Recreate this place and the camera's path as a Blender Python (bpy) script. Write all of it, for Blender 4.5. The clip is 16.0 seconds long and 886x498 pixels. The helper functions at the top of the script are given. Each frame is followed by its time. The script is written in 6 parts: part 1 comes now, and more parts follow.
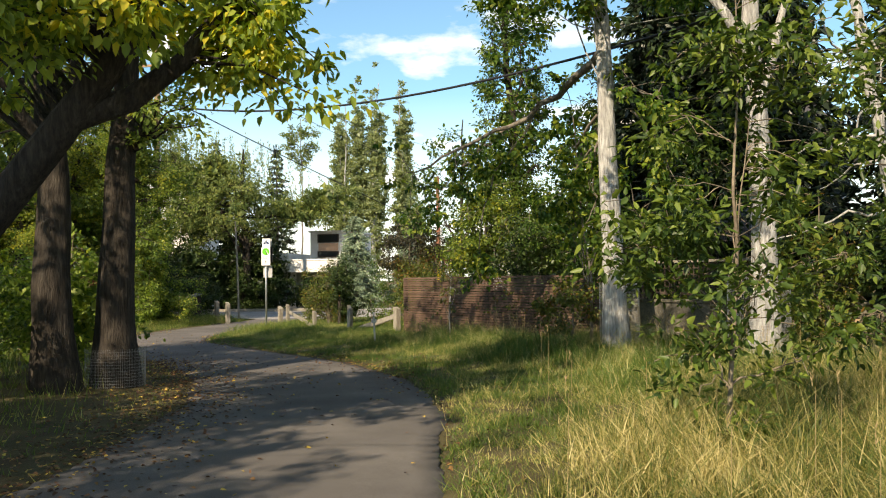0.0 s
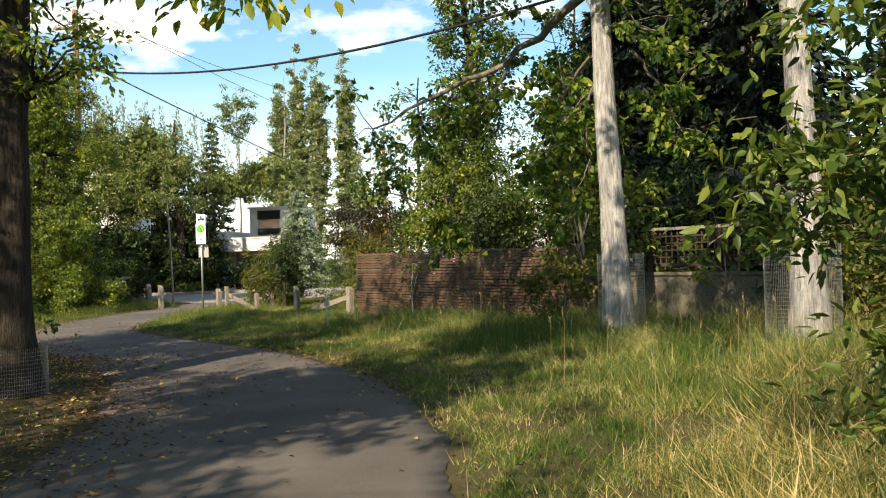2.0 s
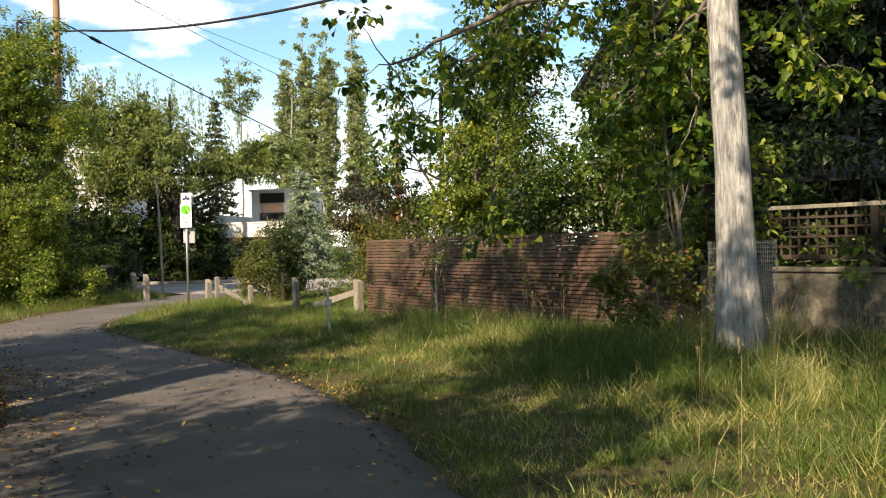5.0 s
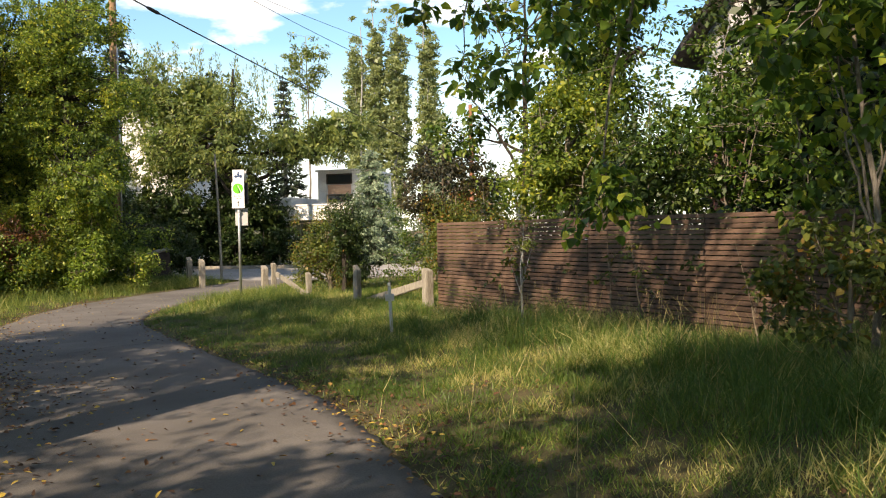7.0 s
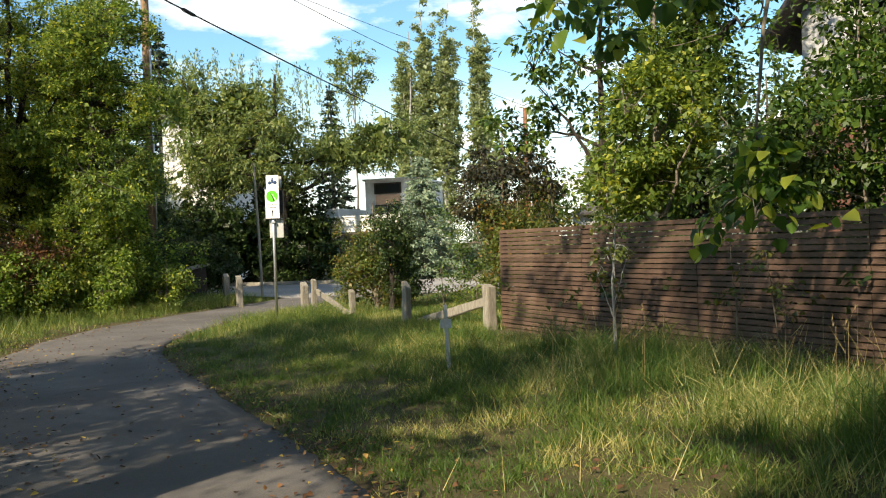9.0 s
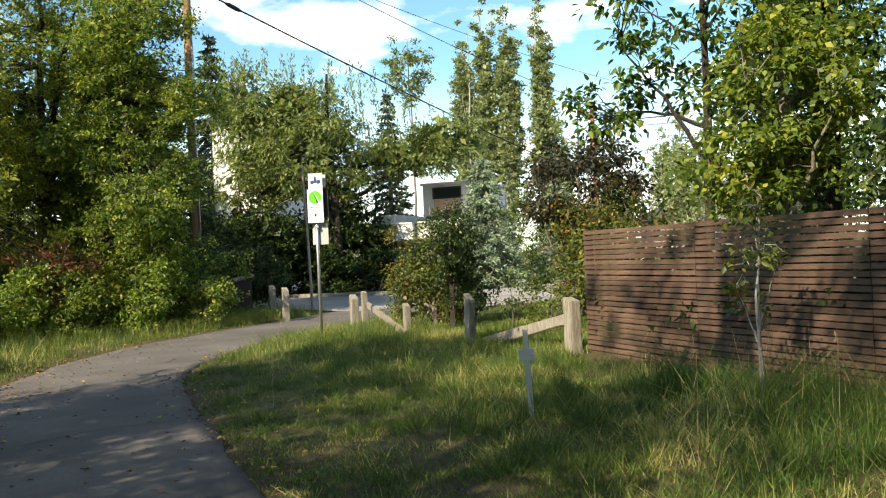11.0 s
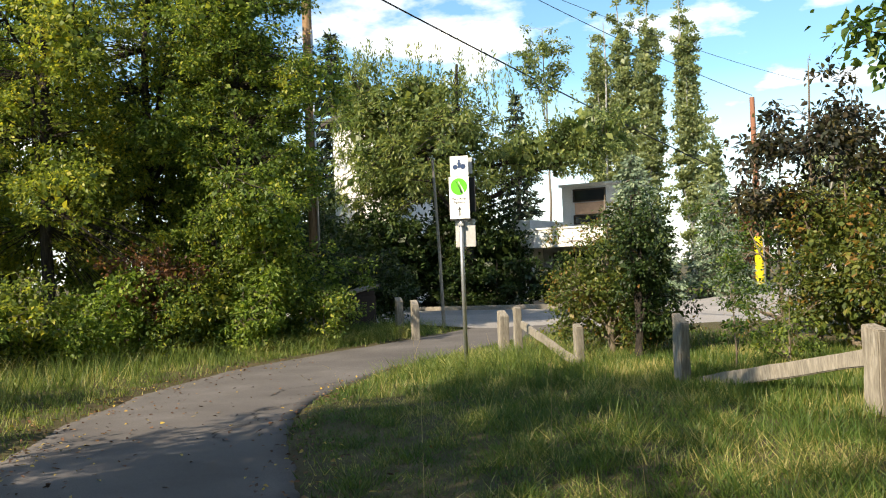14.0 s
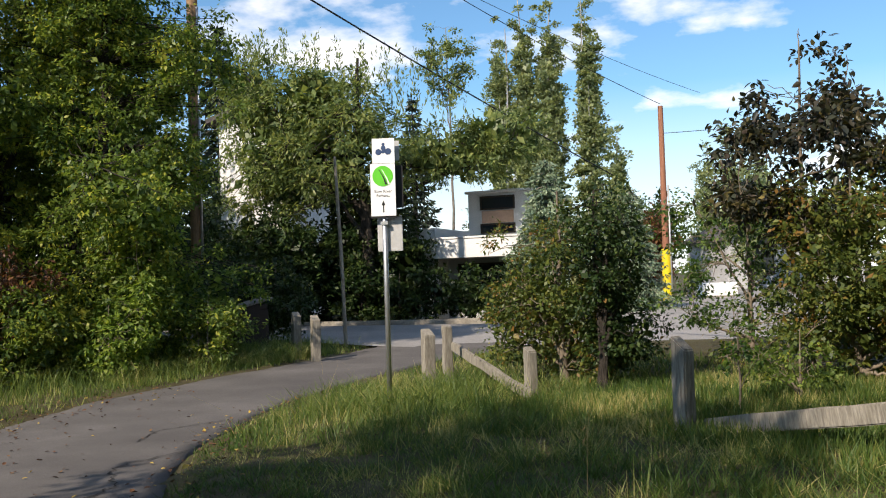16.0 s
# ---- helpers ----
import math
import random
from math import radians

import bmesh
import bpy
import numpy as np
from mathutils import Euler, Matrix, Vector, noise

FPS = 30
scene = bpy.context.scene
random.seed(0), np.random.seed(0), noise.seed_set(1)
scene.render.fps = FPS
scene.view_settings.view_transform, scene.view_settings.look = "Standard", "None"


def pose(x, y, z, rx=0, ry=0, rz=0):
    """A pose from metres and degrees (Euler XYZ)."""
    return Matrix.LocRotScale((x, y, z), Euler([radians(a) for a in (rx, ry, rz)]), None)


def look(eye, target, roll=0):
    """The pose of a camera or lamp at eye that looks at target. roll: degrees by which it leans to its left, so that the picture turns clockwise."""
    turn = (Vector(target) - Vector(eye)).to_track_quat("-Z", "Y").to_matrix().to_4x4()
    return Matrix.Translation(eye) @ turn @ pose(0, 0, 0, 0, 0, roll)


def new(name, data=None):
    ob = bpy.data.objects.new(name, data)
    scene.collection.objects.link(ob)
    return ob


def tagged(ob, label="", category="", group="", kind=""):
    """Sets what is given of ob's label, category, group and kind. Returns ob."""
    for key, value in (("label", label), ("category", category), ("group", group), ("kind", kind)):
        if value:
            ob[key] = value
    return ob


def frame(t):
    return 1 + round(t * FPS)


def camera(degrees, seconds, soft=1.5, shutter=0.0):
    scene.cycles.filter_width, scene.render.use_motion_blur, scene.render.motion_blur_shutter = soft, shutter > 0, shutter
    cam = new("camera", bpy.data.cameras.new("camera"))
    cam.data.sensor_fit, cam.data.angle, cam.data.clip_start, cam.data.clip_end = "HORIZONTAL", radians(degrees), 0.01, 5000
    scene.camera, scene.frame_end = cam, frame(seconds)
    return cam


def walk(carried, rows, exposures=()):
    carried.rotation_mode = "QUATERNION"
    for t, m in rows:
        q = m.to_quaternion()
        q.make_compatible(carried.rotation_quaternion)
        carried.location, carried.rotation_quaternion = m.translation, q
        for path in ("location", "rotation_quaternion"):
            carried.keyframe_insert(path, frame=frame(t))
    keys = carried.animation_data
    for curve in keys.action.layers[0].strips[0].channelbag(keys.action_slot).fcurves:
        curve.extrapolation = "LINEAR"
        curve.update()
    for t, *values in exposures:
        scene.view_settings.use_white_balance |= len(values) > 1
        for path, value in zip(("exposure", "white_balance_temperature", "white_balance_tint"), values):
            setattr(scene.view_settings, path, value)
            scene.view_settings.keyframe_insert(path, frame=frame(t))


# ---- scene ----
cam = camera(51.7, 16.0, soft=1.1)
METRES, EYE, TILT, LEAN, TURN = 22.4, 1.5, 0.0, -2.5, 8.7
ROWS = [
    (0.0, 0.0, 0.0, 0.0, 0.11, 1.93, 3.16),
    (0.5, -0.0077, 0.0321, -0.0002, -0.98, 1.03, 3.54),
    (1.0, -0.0125, 0.0625, -0.0005, -2.38, 0.72, 4.02),
    (1.5, -0.0174, 0.0931, -0.0004, -2.78, 1.05, 3.95),
    (2.0, -0.0201, 0.122, -0.0001, -3.58, 0.22, 4.35),
    (2.5, -0.0215, 0.1539, 0.0006, -3.58, 0.46, 4.34),
    (3.0, -0.0237, 0.184, 0.0003, -4.31, 0.27, 4.46),
    (3.5, -0.024, 0.2194, 0.0002, -3.73, -0.42, 4.18),
    (4.0, -0.0245, 0.2501, 0.0001, -3.46, -0.41, 4.16),
    (6.5, -0.0272, 0.4114, -0.0023, -0.01, -0.93, 3.45),
    (7.0, -0.0287, 0.4447, -0.0015, 1.61, -1.13, 3.66),
    (7.5, -0.0317, 0.4763, -0.0015, 2.38, -1.06, 3.57),
    (8.0, -0.0332, 0.5093, -0.0015, 3.54, -0.84, 3.93),
    (8.5, -0.0377, 0.5378, -0.0024, 4.59, -0.37, 4.16),
    (9.0, -0.0415, 0.5681, -0.0029, 4.82, -0.15, 4.52),
    (9.5, -0.0463, 0.6001, -0.0031, 5.58, 0.09, 4.16),
    (10.0, -0.0502, 0.6288, -0.0038, 6.71, 0.41, 4.55),
    (12.5, -0.0847, 0.7772, -0.0037, 12.49, 0.88, 4.3),
    (13.0, -0.0988, 0.8044, -0.0036, 14.11, 1.03, 4.21),
    (13.5, -0.113, 0.8298, -0.0038, 14.68, 1.2, 4.73),
    (14.0, -0.1278, 0.8584, -0.0037, 15.93, 2.07, 4.63),
    (14.5, -0.1424, 0.8887, -0.004, 15.25, 2.08, 4.49),
    (15.0, -0.1543, 0.9151, -0.0027, 14.43, 1.72, 4.1),
    (15.5, -0.1668, 0.9423, -0.0025, 10.3, 1.57, 3.96),
    (16.0, -0.1785, 0.9705, -0.0023, 8.79, 2.31, 4.3),
]
walk(cam, [(t, pose(0, 0, EYE, TILT, LEAN, TURN) @ pose(METRES * x, METRES * y, METRES * z, 90 + pitch, roll, yaw)) for t, x, y, z, yaw, pitch, roll in ROWS],
     exposures=[(0.0, 0.82, 8000, 12), (3.0, 0.80, 7900, 14), (7.0, 0.99, 8100, 17), (9.5, 0.86, 7550, 8), (12.5, 1.12, 7600, 11), (14.5, 0.86, 7350, 13), (15.5, 0.62, 7000, 15), (16.0, 0.42, 6750, 15)])


# ---- world and sun ----
SUN_AZ, SUN_EL = 200.0, 37.0          # compass degrees from +y clockwise; elevation
world = bpy.data.worlds.new("sky")
scene.world = world
world.use_nodes = True
wn, wl = world.node_tree.nodes, world.node_tree.links
wn.clear()
w_out = wn.new("ShaderNodeOutputWorld")
w_bg = wn.new("ShaderNodeBackground")
w_bg.inputs["Strength"].default_value = 0.09
w_sky = wn.new("ShaderNodeTexSky")
w_sky.sky_type = "NISHITA"
w_sky.sun_disc = False
w_sky.sun_elevation = radians(SUN_EL)
w_sky.sun_rotation = radians(SUN_AZ)
w_sky.air_density, w_sky.dust_density, w_sky.ozone_density = 1.0, 0.15, 3.0
w_tc = wn.new("ShaderNodeTexCoord")
w_sep = wn.new("ShaderNodeSeparateXYZ")
wl.new(w_tc.outputs["Generated"], w_sep.inputs[0])
w_add = wn.new("ShaderNodeMath")
w_add.inputs[1].default_value = 0.22
wl.new(w_sep.outputs["Z"], w_add.inputs[0])
w_dx, w_dy = wn.new("ShaderNodeMath"), wn.new("ShaderNodeMath")
for w_d, axis in ((w_dx, "X"), (w_dy, "Y")):
    w_d.operation = "DIVIDE"
    wl.new(w_sep.outputs[axis], w_d.inputs[0])
    wl.new(w_add.outputs[0], w_d.inputs[1])
w_comb = wn.new("ShaderNodeCombineXYZ")
wl.new(w_dx.outputs[0], w_comb.inputs[0])
wl.new(w_dy.outputs[0], w_comb.inputs[1])
w_noise = wn.new("ShaderNodeTexNoise")
w_noise.inputs["Scale"].default_value = 1.9
w_noise.inputs["Detail"].default_value = 8
w_noise.inputs["Roughness"].default_value = 0.55
wl.new(w_comb.outputs[0], w_noise.inputs["Vector"])
w_ramp = wn.new("ShaderNodeMapRange")
w_ramp.inputs["From Min"].default_value = 0.53
w_ramp.inputs["From Max"].default_value = 0.64
wl.new(w_noise.outputs["Fac"], w_ramp.inputs["Value"])
w_haze = wn.new("ShaderNodeMapRange")     # more cloud towards the horizon
w_haze.inputs["From Min"].default_value = 0.0
w_haze.inputs["From Max"].default_value = 0.20
w_haze.inputs["To Min"].default_value = 0.75
w_haze.inputs["To Max"].default_value = 0.0
wl.new(w_sep.outputs["Z"], w_haze.inputs["Value"])
w_max = wn.new("ShaderNodeMath")
w_max.operation = "MAXIMUM"
wl.new(w_ramp.outputs[0], w_max.inputs[0])
wl.new(w_haze.outputs[0], w_max.inputs[1])
w_mix = wn.new("ShaderNodeMix")
w_mix.data_type = "RGBA"
w_mix.inputs["B"].default_value = (10.6, 10.8, 11.0, 1)
wl.new(w_max.outputs[0], w_mix.inputs["Factor"])
w_clear = wn.new("ShaderNodeMix")
w_clear.data_type, w_clear.blend_type = "RGBA", "MULTIPLY"
w_clear.inputs["Factor"].default_value = 1.0
w_clear.inputs["B"].default_value = (0.95, 1.32, 1.42, 1)
wl.new(w_sky.outputs[0], w_clear.inputs["A"])
wl.new(w_clear.outputs["Result"], w_mix.inputs["A"])
wl.new(w_mix.outputs["Result"], w_bg.inputs["Color"])
wl.new(w_bg.outputs[0], w_out.inputs[0])

sun_az, sun_el = radians(SUN_AZ), radians(SUN_EL)
SUN_DIR = Vector((math.sin(sun_az) * math.cos(sun_el), math.cos(sun_az) * math.cos(sun_el), math.sin(sun_el)))
sun = new("sun", bpy.data.lights.new("sun", "SUN"))
sun.data.energy, sun.data.angle, sun.data.color = 5.0, radians(0.53), (1.0, 0.91, 0.76)
sun.matrix_world = look(SUN_DIR * 60, (0, 0, 0))


# ---- materials ----
def material(name, rough=0.8, metal=0.0, spec=0.3):
    m = bpy.data.materials.new(name)
    m.use_nodes = True
    b = m.node_tree.nodes["Principled BSDF"]
    b.inputs["Roughness"].default_value = rough
    b.inputs["Metallic"].default_value = metal
    b.inputs["Specular IOR Level"].default_value = spec
    return m, m.node_tree.nodes, m.node_tree.links, b


def noise_node(n, l, scale, detail=4, rough=0.6, stretch=None, coord="Object"):
    tc = n.new("ShaderNodeTexCoord")
    mp = n.new("ShaderNodeMapping")
    if stretch:
        mp.inputs["Scale"].default_value = stretch
    l.new(tc.outputs[coord], mp.inputs[0])
    t = n.new("ShaderNodeTexNoise")
    t.inputs["Scale"].default_value = scale
    t.inputs["Detail"].default_value = detail
    t.inputs["Roughness"].default_value = rough
    l.new(mp.outputs[0], t.inputs["Vector"])
    return t


def ramp(n, l, fac, stops):
    r = n.new("ShaderNodeValToRGB")
    els = r.color_ramp.elements
    while len(els) < len(stops):
        els.new(0.5)
    for e, (p, c) in zip(els, stops):
        e.position, e.color = p, (*c, 1)
    l.new(fac, r.inputs[0])
    return r


def mixed(n, l, fac, a, b, how="MIX"):
    m = n.new("ShaderNodeMix")
    m.data_type, m.blend_type = "RGBA", how
    for socket, v in (("Factor", fac), ("A", a), ("B", b)):
        if isinstance(v, (int, float)):
            m.inputs[socket].default_value = v
        elif isinstance(v, tuple):
            m.inputs[socket].default_value = (*v, 1)
        else:
            l.new(v, m.inputs[socket])
    return m.outputs["Result"]


def bump(n, l, b, height, strength=0.5, dist=0.02):
    bp = n.new("ShaderNodeBump")
    bp.inputs["Strength"].default_value = strength
    bp.inputs["Distance"].default_value = dist
    l.new(height, bp.inputs["Height"])
    l.new(bp.outputs[0], b.inputs["Normal"])


def rough_surface(name, stops, scale, rough=0.85, stretch=None, fine=40.0, relief=0.4, dist=0.01, per_object=0.0, metal=0.0, spec=0.3, deep=0.62):
    """Two scales of noise: patches of colour and a fine grain with relief."""
    m, n, l, b = material(name, rough, metal, spec)
    big = noise_node(n, l, scale, 4, 0.6, stretch)
    small = noise_node(n, l, fine, 5, 0.7, stretch)
    col = ramp(n, l, big.outputs["Fac"], stops).outputs[0]
    grain = ramp(n, l, small.outputs["Fac"], [(0.32, (deep,) * 3), (0.66, (1.2, 1.2, 1.2))]).outputs[0]
    col = mixed(n, l, 1.0, col, grain, "MULTIPLY")
    if per_object:
        oi = n.new("ShaderNodeObjectInfo")
        tone = ramp(n, l, oi.outputs["Random"], [(0.0, (1 - per_object,) * 3), (1.0, (1 + per_object,) * 3)]).outputs[0]
        col = mixed(n, l, 1.0, col, tone, "MULTIPLY")
    l.new(col, b.inputs["Base Color"])
    bump(n, l, b, small.outputs["Fac"], relief, dist)
    return m


def leaf_surface(name, stops, through_light=0.35, rough=0.45, patch=0.35):
    """Leaves: each its own tone, drifting in patches; light shines through."""
    m, n, l, b = material(name, rough, 0.0, 0.35)
    geo = n.new("ShaderNodeNewGeometry")
    big = noise_node(n, l, 0.9, 2)
    mm = n.new("ShaderNodeMapRange")
    mm.inputs["From Min"].default_value, mm.inputs["From Max"].default_value = 0.3, 0.7
    l.new(big.outputs["Fac"], mm.inputs["Value"])
    fac = n.new("ShaderNodeMix")
    fac.inputs["Factor"].default_value = patch
    l.new(geo.outputs["Random Per Island"], fac.inputs["A"])
    l.new(mm.outputs[0], fac.inputs["B"])
    spread = n.new("ShaderNodeMapRange")
    spread.inputs["From Min"].default_value, spread.inputs["From Max"].default_value = 0.22, 0.78
    l.new(fac.outputs["Result"], spread.inputs["Value"])
    col = ramp(n, l, spread.outputs[0], stops).outputs[0]
    l.new(col, b.inputs["Base Color"])
    tr = n.new("ShaderNodeBsdfTranslucent")
    lit = mixed(n, l, 1.0, col, (1.35, 1.35, 0.8), "MULTIPLY")
    l.new(lit, tr.inputs["Color"])
    ms = n.new("ShaderNodeMixShader")
    ms.inputs[0].default_value = through_light
    out = n["Material Output"]
    l.new(b.outputs[0], ms.inputs[1])
    l.new(tr.outputs[0], ms.inputs[2])
    l.new(ms.outputs[0], out.inputs["Surface"])
    return m


def plain(name, col, rough=0.6, metal=0.0):
    m, n, l, b = material(name, rough, metal)
    t = noise_node(n, l, 14.0, 5, 0.7)
    c = ramp(n, l, t.outputs["Fac"], [(0.25, tuple(v * 0.82 for v in col)), (0.75, tuple(min(1, v * 1.1) for v in col))]).outputs[0]
    l.new(c, b.inputs["Base Color"])
    return m


LEAF_ELDER = leaf_surface("box_elder_leaves", [(0.0, (0.054, 0.095, 0.022)), (0.5, (0.135, 0.20, 0.042)), (0.94, (0.234, 0.30, 0.06)), (1.0, (0.360, 0.37, 0.06))], 0.48)
LEAF_YELLOWING = leaf_surface("yellowing_leaves", [(0.0, (0.074, 0.115, 0.026)), (0.45, (0.175, 0.23, 0.046)), (0.92, (0.304, 0.34, 0.062)), (1.0, (0.442, 0.41, 0.06))], 0.5)
LEAF_LIME = leaf_surface("fresh_green_leaves", [(0.0, (0.06, 0.11, 0.02)), (0.5, (0.15, 0.23, 0.042)), (1.0, (0.30, 0.37, 0.07))], 0.48)
LEAF_COTTONWOOD = leaf_surface("broad_poplar_leaves", [(0.0, (0.037, 0.085, 0.018)), (0.5, (0.083, 0.16, 0.03)), (0.90, (0.184, 0.28, 0.045)), (1.0, (0.27, 0.31, 0.05))], 0.52, 0.38, 0.1)
LEAF_SAPLING = leaf_surface("sapling_leaves", [(0.0, (0.03, 0.06, 0.013)), (0.6, (0.075, 0.125, 0.024)), (1.0, (0.17, 0.22, 0.04))], 0.38)
# yellow-green elder tones, brightened in the colour itself to look sunlit
LEAF_SUNLIT = leaf_surface("sunlit_toned_leaves", [(0.0, (0.092, 0.15, 0.03)), (0.45, (0.221, 0.31, 0.055)), (0.9, (0.386, 0.44, 0.07)), (1.0, (0.552, 0.48, 0.06))], 0.55)
LEAF_GREEN = leaf_surface("green_leaves", [(0.0, (0.03, 0.065, 0.012)), (0.6, (0.06, 0.12, 0.02)), (1.0, (0.14, 0.19, 0.03))], 0.35)
# dark greens; some fillers use them so the colour carries their shade
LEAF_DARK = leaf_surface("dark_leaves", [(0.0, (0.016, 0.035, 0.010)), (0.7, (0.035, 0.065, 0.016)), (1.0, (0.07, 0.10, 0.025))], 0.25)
LEAF_POPLAR = leaf_surface("poplar_leaves", [(0.0, (0.15, 0.19, 0.10)), (0.6, (0.25, 0.30, 0.15)), (1.0, (0.36, 0.39, 0.19))], 0.42)
LEAF_WILLOW = leaf_surface("willow_leaves", [(0.0, (0.079, 0.12, 0.04)), (0.6, (0.158, 0.21, 0.07)), (1.0, (0.282, 0.31, 0.10))], 0.38)
LEAF_PURPLE = leaf_surface("purple_leaves", [(0.0, (0.03, 0.035, 0.03)), (0.5, (0.05, 0.055, 0.03)), (0.8, (0.06, 0.045, 0.035)), (1.0, (0.10, 0.085, 0.03))], 0.3, 0.38)
LEAF_BUSH = leaf_surface("bush_leaves", [(0.0, (0.05, 0.075, 0.018)), (0.5, (0.10, 0.135, 0.028)), (0.85, (0.18, 0.19, 0.04)), (1.0, (0.22, 0.12, 0.03))], 0.35)
LEAF_RED = leaf_surface("reddish_leaves", [(0.0, (0.06, 0.03, 0.018)), (0.6, (0.13, 0.055, 0.03)), (1.0, (0.22, 0.11, 0.04))], 0.3)
NEEDLES = leaf_surface("spruce_needles", [(0.0, (0.010, 0.020, 0.011)), (0.7, (0.022, 0.038, 0.019)), (1.0, (0.04, 0.06, 0.026))], 0.06)
NEEDLES_BLUE = leaf_surface("blue_spruce_needles", [(0.0, (0.10, 0.15, 0.10)), (0.7, (0.19, 0.26, 0.17)), (1.0, (0.28, 0.35, 0.23))], 0.15)
GRASS = leaf_surface("grass_blades", [(0.0, (0.05, 0.08, 0.018)), (0.35, (0.11, 0.145, 0.034)), (0.62, (0.29, 0.26, 0.085)), (1.0, (0.62, 0.52, 0.26))], 0.38, 0.5, 0.5)
GRASS_GREEN = leaf_surface("green_tall_grass_blades", [(0.0, (0.041, 0.09, 0.016)), (0.5, (0.092, 0.165, 0.032)), (0.8, (0.184, 0.225, 0.06)), (1.0, (0.423, 0.40, 0.18))], 0.38, 0.5, 0.6)
GRASS_SHORT = leaf_surface("short_grass_blades", [(0.0, (0.043, 0.085, 0.017)), (0.5, (0.092, 0.155, 0.03)), (0.78, (0.18, 0.205, 0.052)), (1.0, (0.42, 0.37, 0.15))], 0.38, 0.5, 0.5)
GRASS_LUSH = leaf_surface("lush_bank_grass", [(0.0, (0.055, 0.095, 0.02)), (0.5, (0.125, 0.18, 0.04)), (0.85, (0.22, 0.27, 0.07)), (1.0, (0.42, 0.38, 0.15))], 0.42, 0.5, 0.5)
STRAW = leaf_surface("straw_stems", [(0.0, (0.30, 0.24, 0.09)), (1.0, (0.55, 0.45, 0.22))], 0.3, 0.6, 0.3)
LITTER = leaf_surface("fallen_leaves", [(0.0, (0.05, 0.025, 0.013)), (0.55, (0.13, 0.06, 0.028)), (0.88, (0.22, 0.12, 0.045)), (1.0, (0.42, 0.30, 0.06))], 0.1, 0.7, 0.2)

BARK_PALE = rough_surface("pale_ridged_bark", [(0.3, (0.36, 0.355, 0.345)), (0.6, (0.53, 0.525, 0.51)), (0.8, (0.64, 0.635, 0.615))], 1.2, 0.9, (6, 6, 0.9), 4.0, 1.0, 0.08, deep=0.38)
BARK_DARK = rough_surface("dark_ridged_bark", [(0.3, (0.032, 0.026, 0.021)), (0.6, (0.07, 0.058, 0.047)), (0.8, (0.125, 0.108, 0.09))], 2.0, 0.92, (6, 6, 1.0), 5.0, 1.0, 0.08, deep=0.35)
BARK_GREY = rough_surface("grey_bark", [(0.3, (0.13, 0.11, 0.09)), (0.7, (0.26, 0.23, 0.19))], 3.0, 0.9, (5, 5, 1.2), 12.0, 0.8, 0.02)
BARK_TWIG = rough_surface("twig_bark", [(0.3, (0.12, 0.095, 0.07)), (0.7, (0.24, 0.20, 0.15))], 4.0, 0.9, None, 25.0, 0.3, 0.005)
ASPHALT = rough_surface("worn_asphalt", [(0.3, (0.088, 0.081, 0.077)), (0.55, (0.118, 0.109, 0.103)), (0.75, (0.155, 0.143, 0.135))], 0.7, 0.93, None, 85.0, 0.5, 0.006, 0.0, 0.0, 0.2)
ROAD = rough_surface("pale_road_surface", [(0.3, (0.24, 0.23, 0.22)), (0.7, (0.33, 0.315, 0.30))], 0.5, 0.93, None, 60.0, 0.4, 0.006, 0.0, 0.0, 0.2)
SOIL = rough_surface("soil_and_thatch", [(0.28, (0.055, 0.038, 0.02)), (0.5, (0.07, 0.062, 0.024)), (0.72, (0.11, 0.085, 0.042))], 1.6, 0.95, None, 30.0, 0.8, 0.03)
WOOD_GREY = rough_surface("weathered_grey_wood", [(0.3, (0.17, 0.15, 0.12)), (0.6, (0.28, 0.255, 0.21)), (0.8, (0.36, 0.335, 0.29))], 3.0, 0.85, (9, 9, 1.0), 9.0, 0.6, 0.008, 0.12)
WOOD_BROWN = rough_surface("brown_stained_slats", [(0.3, (0.065, 0.040, 0.029)), (0.6, (0.125, 0.077, 0.055)), (0.8, (0.19, 0.122, 0.09))], 1.6, 0.75, (1, 1, 8), 12.0, 0.4, 0.004, 0.22)
WOOD_DARK = rough_surface("dark_brown_timber", [(0.3, (0.035, 0.025, 0.02)), (0.7, (0.075, 0.055, 0.042))], 3.0, 0.8, (6, 6, 1.5), 12.0, 0.4, 0.005, 0.15)
POLE_WOOD = rough_surface("utility_pole_wood", [(0.3, (0.22, 0.13, 0.07)), (0.7, (0.36, 0.24, 0.14))], 2.0, 0.85, (8, 8, 0.5), 14.0, 0.5, 0.01)
POLE_RED = rough_surface("red_brown_pole_wood", [(0.3, (0.22, 0.09, 0.055)), (0.7, (0.36, 0.17, 0.10))], 2.0, 0.85, (8, 8, 0.5), 14.0, 0.5, 0.01)
CONCRETE = rough_surface("stained_concrete", [(0.3, (0.17, 0.152, 0.122)), (0.7, (0.33, 0.30, 0.25))], 1.3, 0.9, None, 20.0, 0.5, 0.01)
# darker than CONCRETE: the colour stands in for shade on the garden wall
WALL_CONCRETE = rough_surface("shade_toned_concrete", [(0.3, (0.10, 0.092, 0.07)), (0.55, (0.17, 0.155, 0.125)), (0.75, (0.25, 0.225, 0.185))], 1.6, 0.92, None, 18.0, 0.6, 0.012, deep=0.5)
STUCCO = rough_surface("white_stucco", [(0.3, (0.70, 0.69, 0.67)), (0.7, (0.80, 0.79, 0.77))], 0.8, 0.85, None, 50.0, 0.2, 0.004)
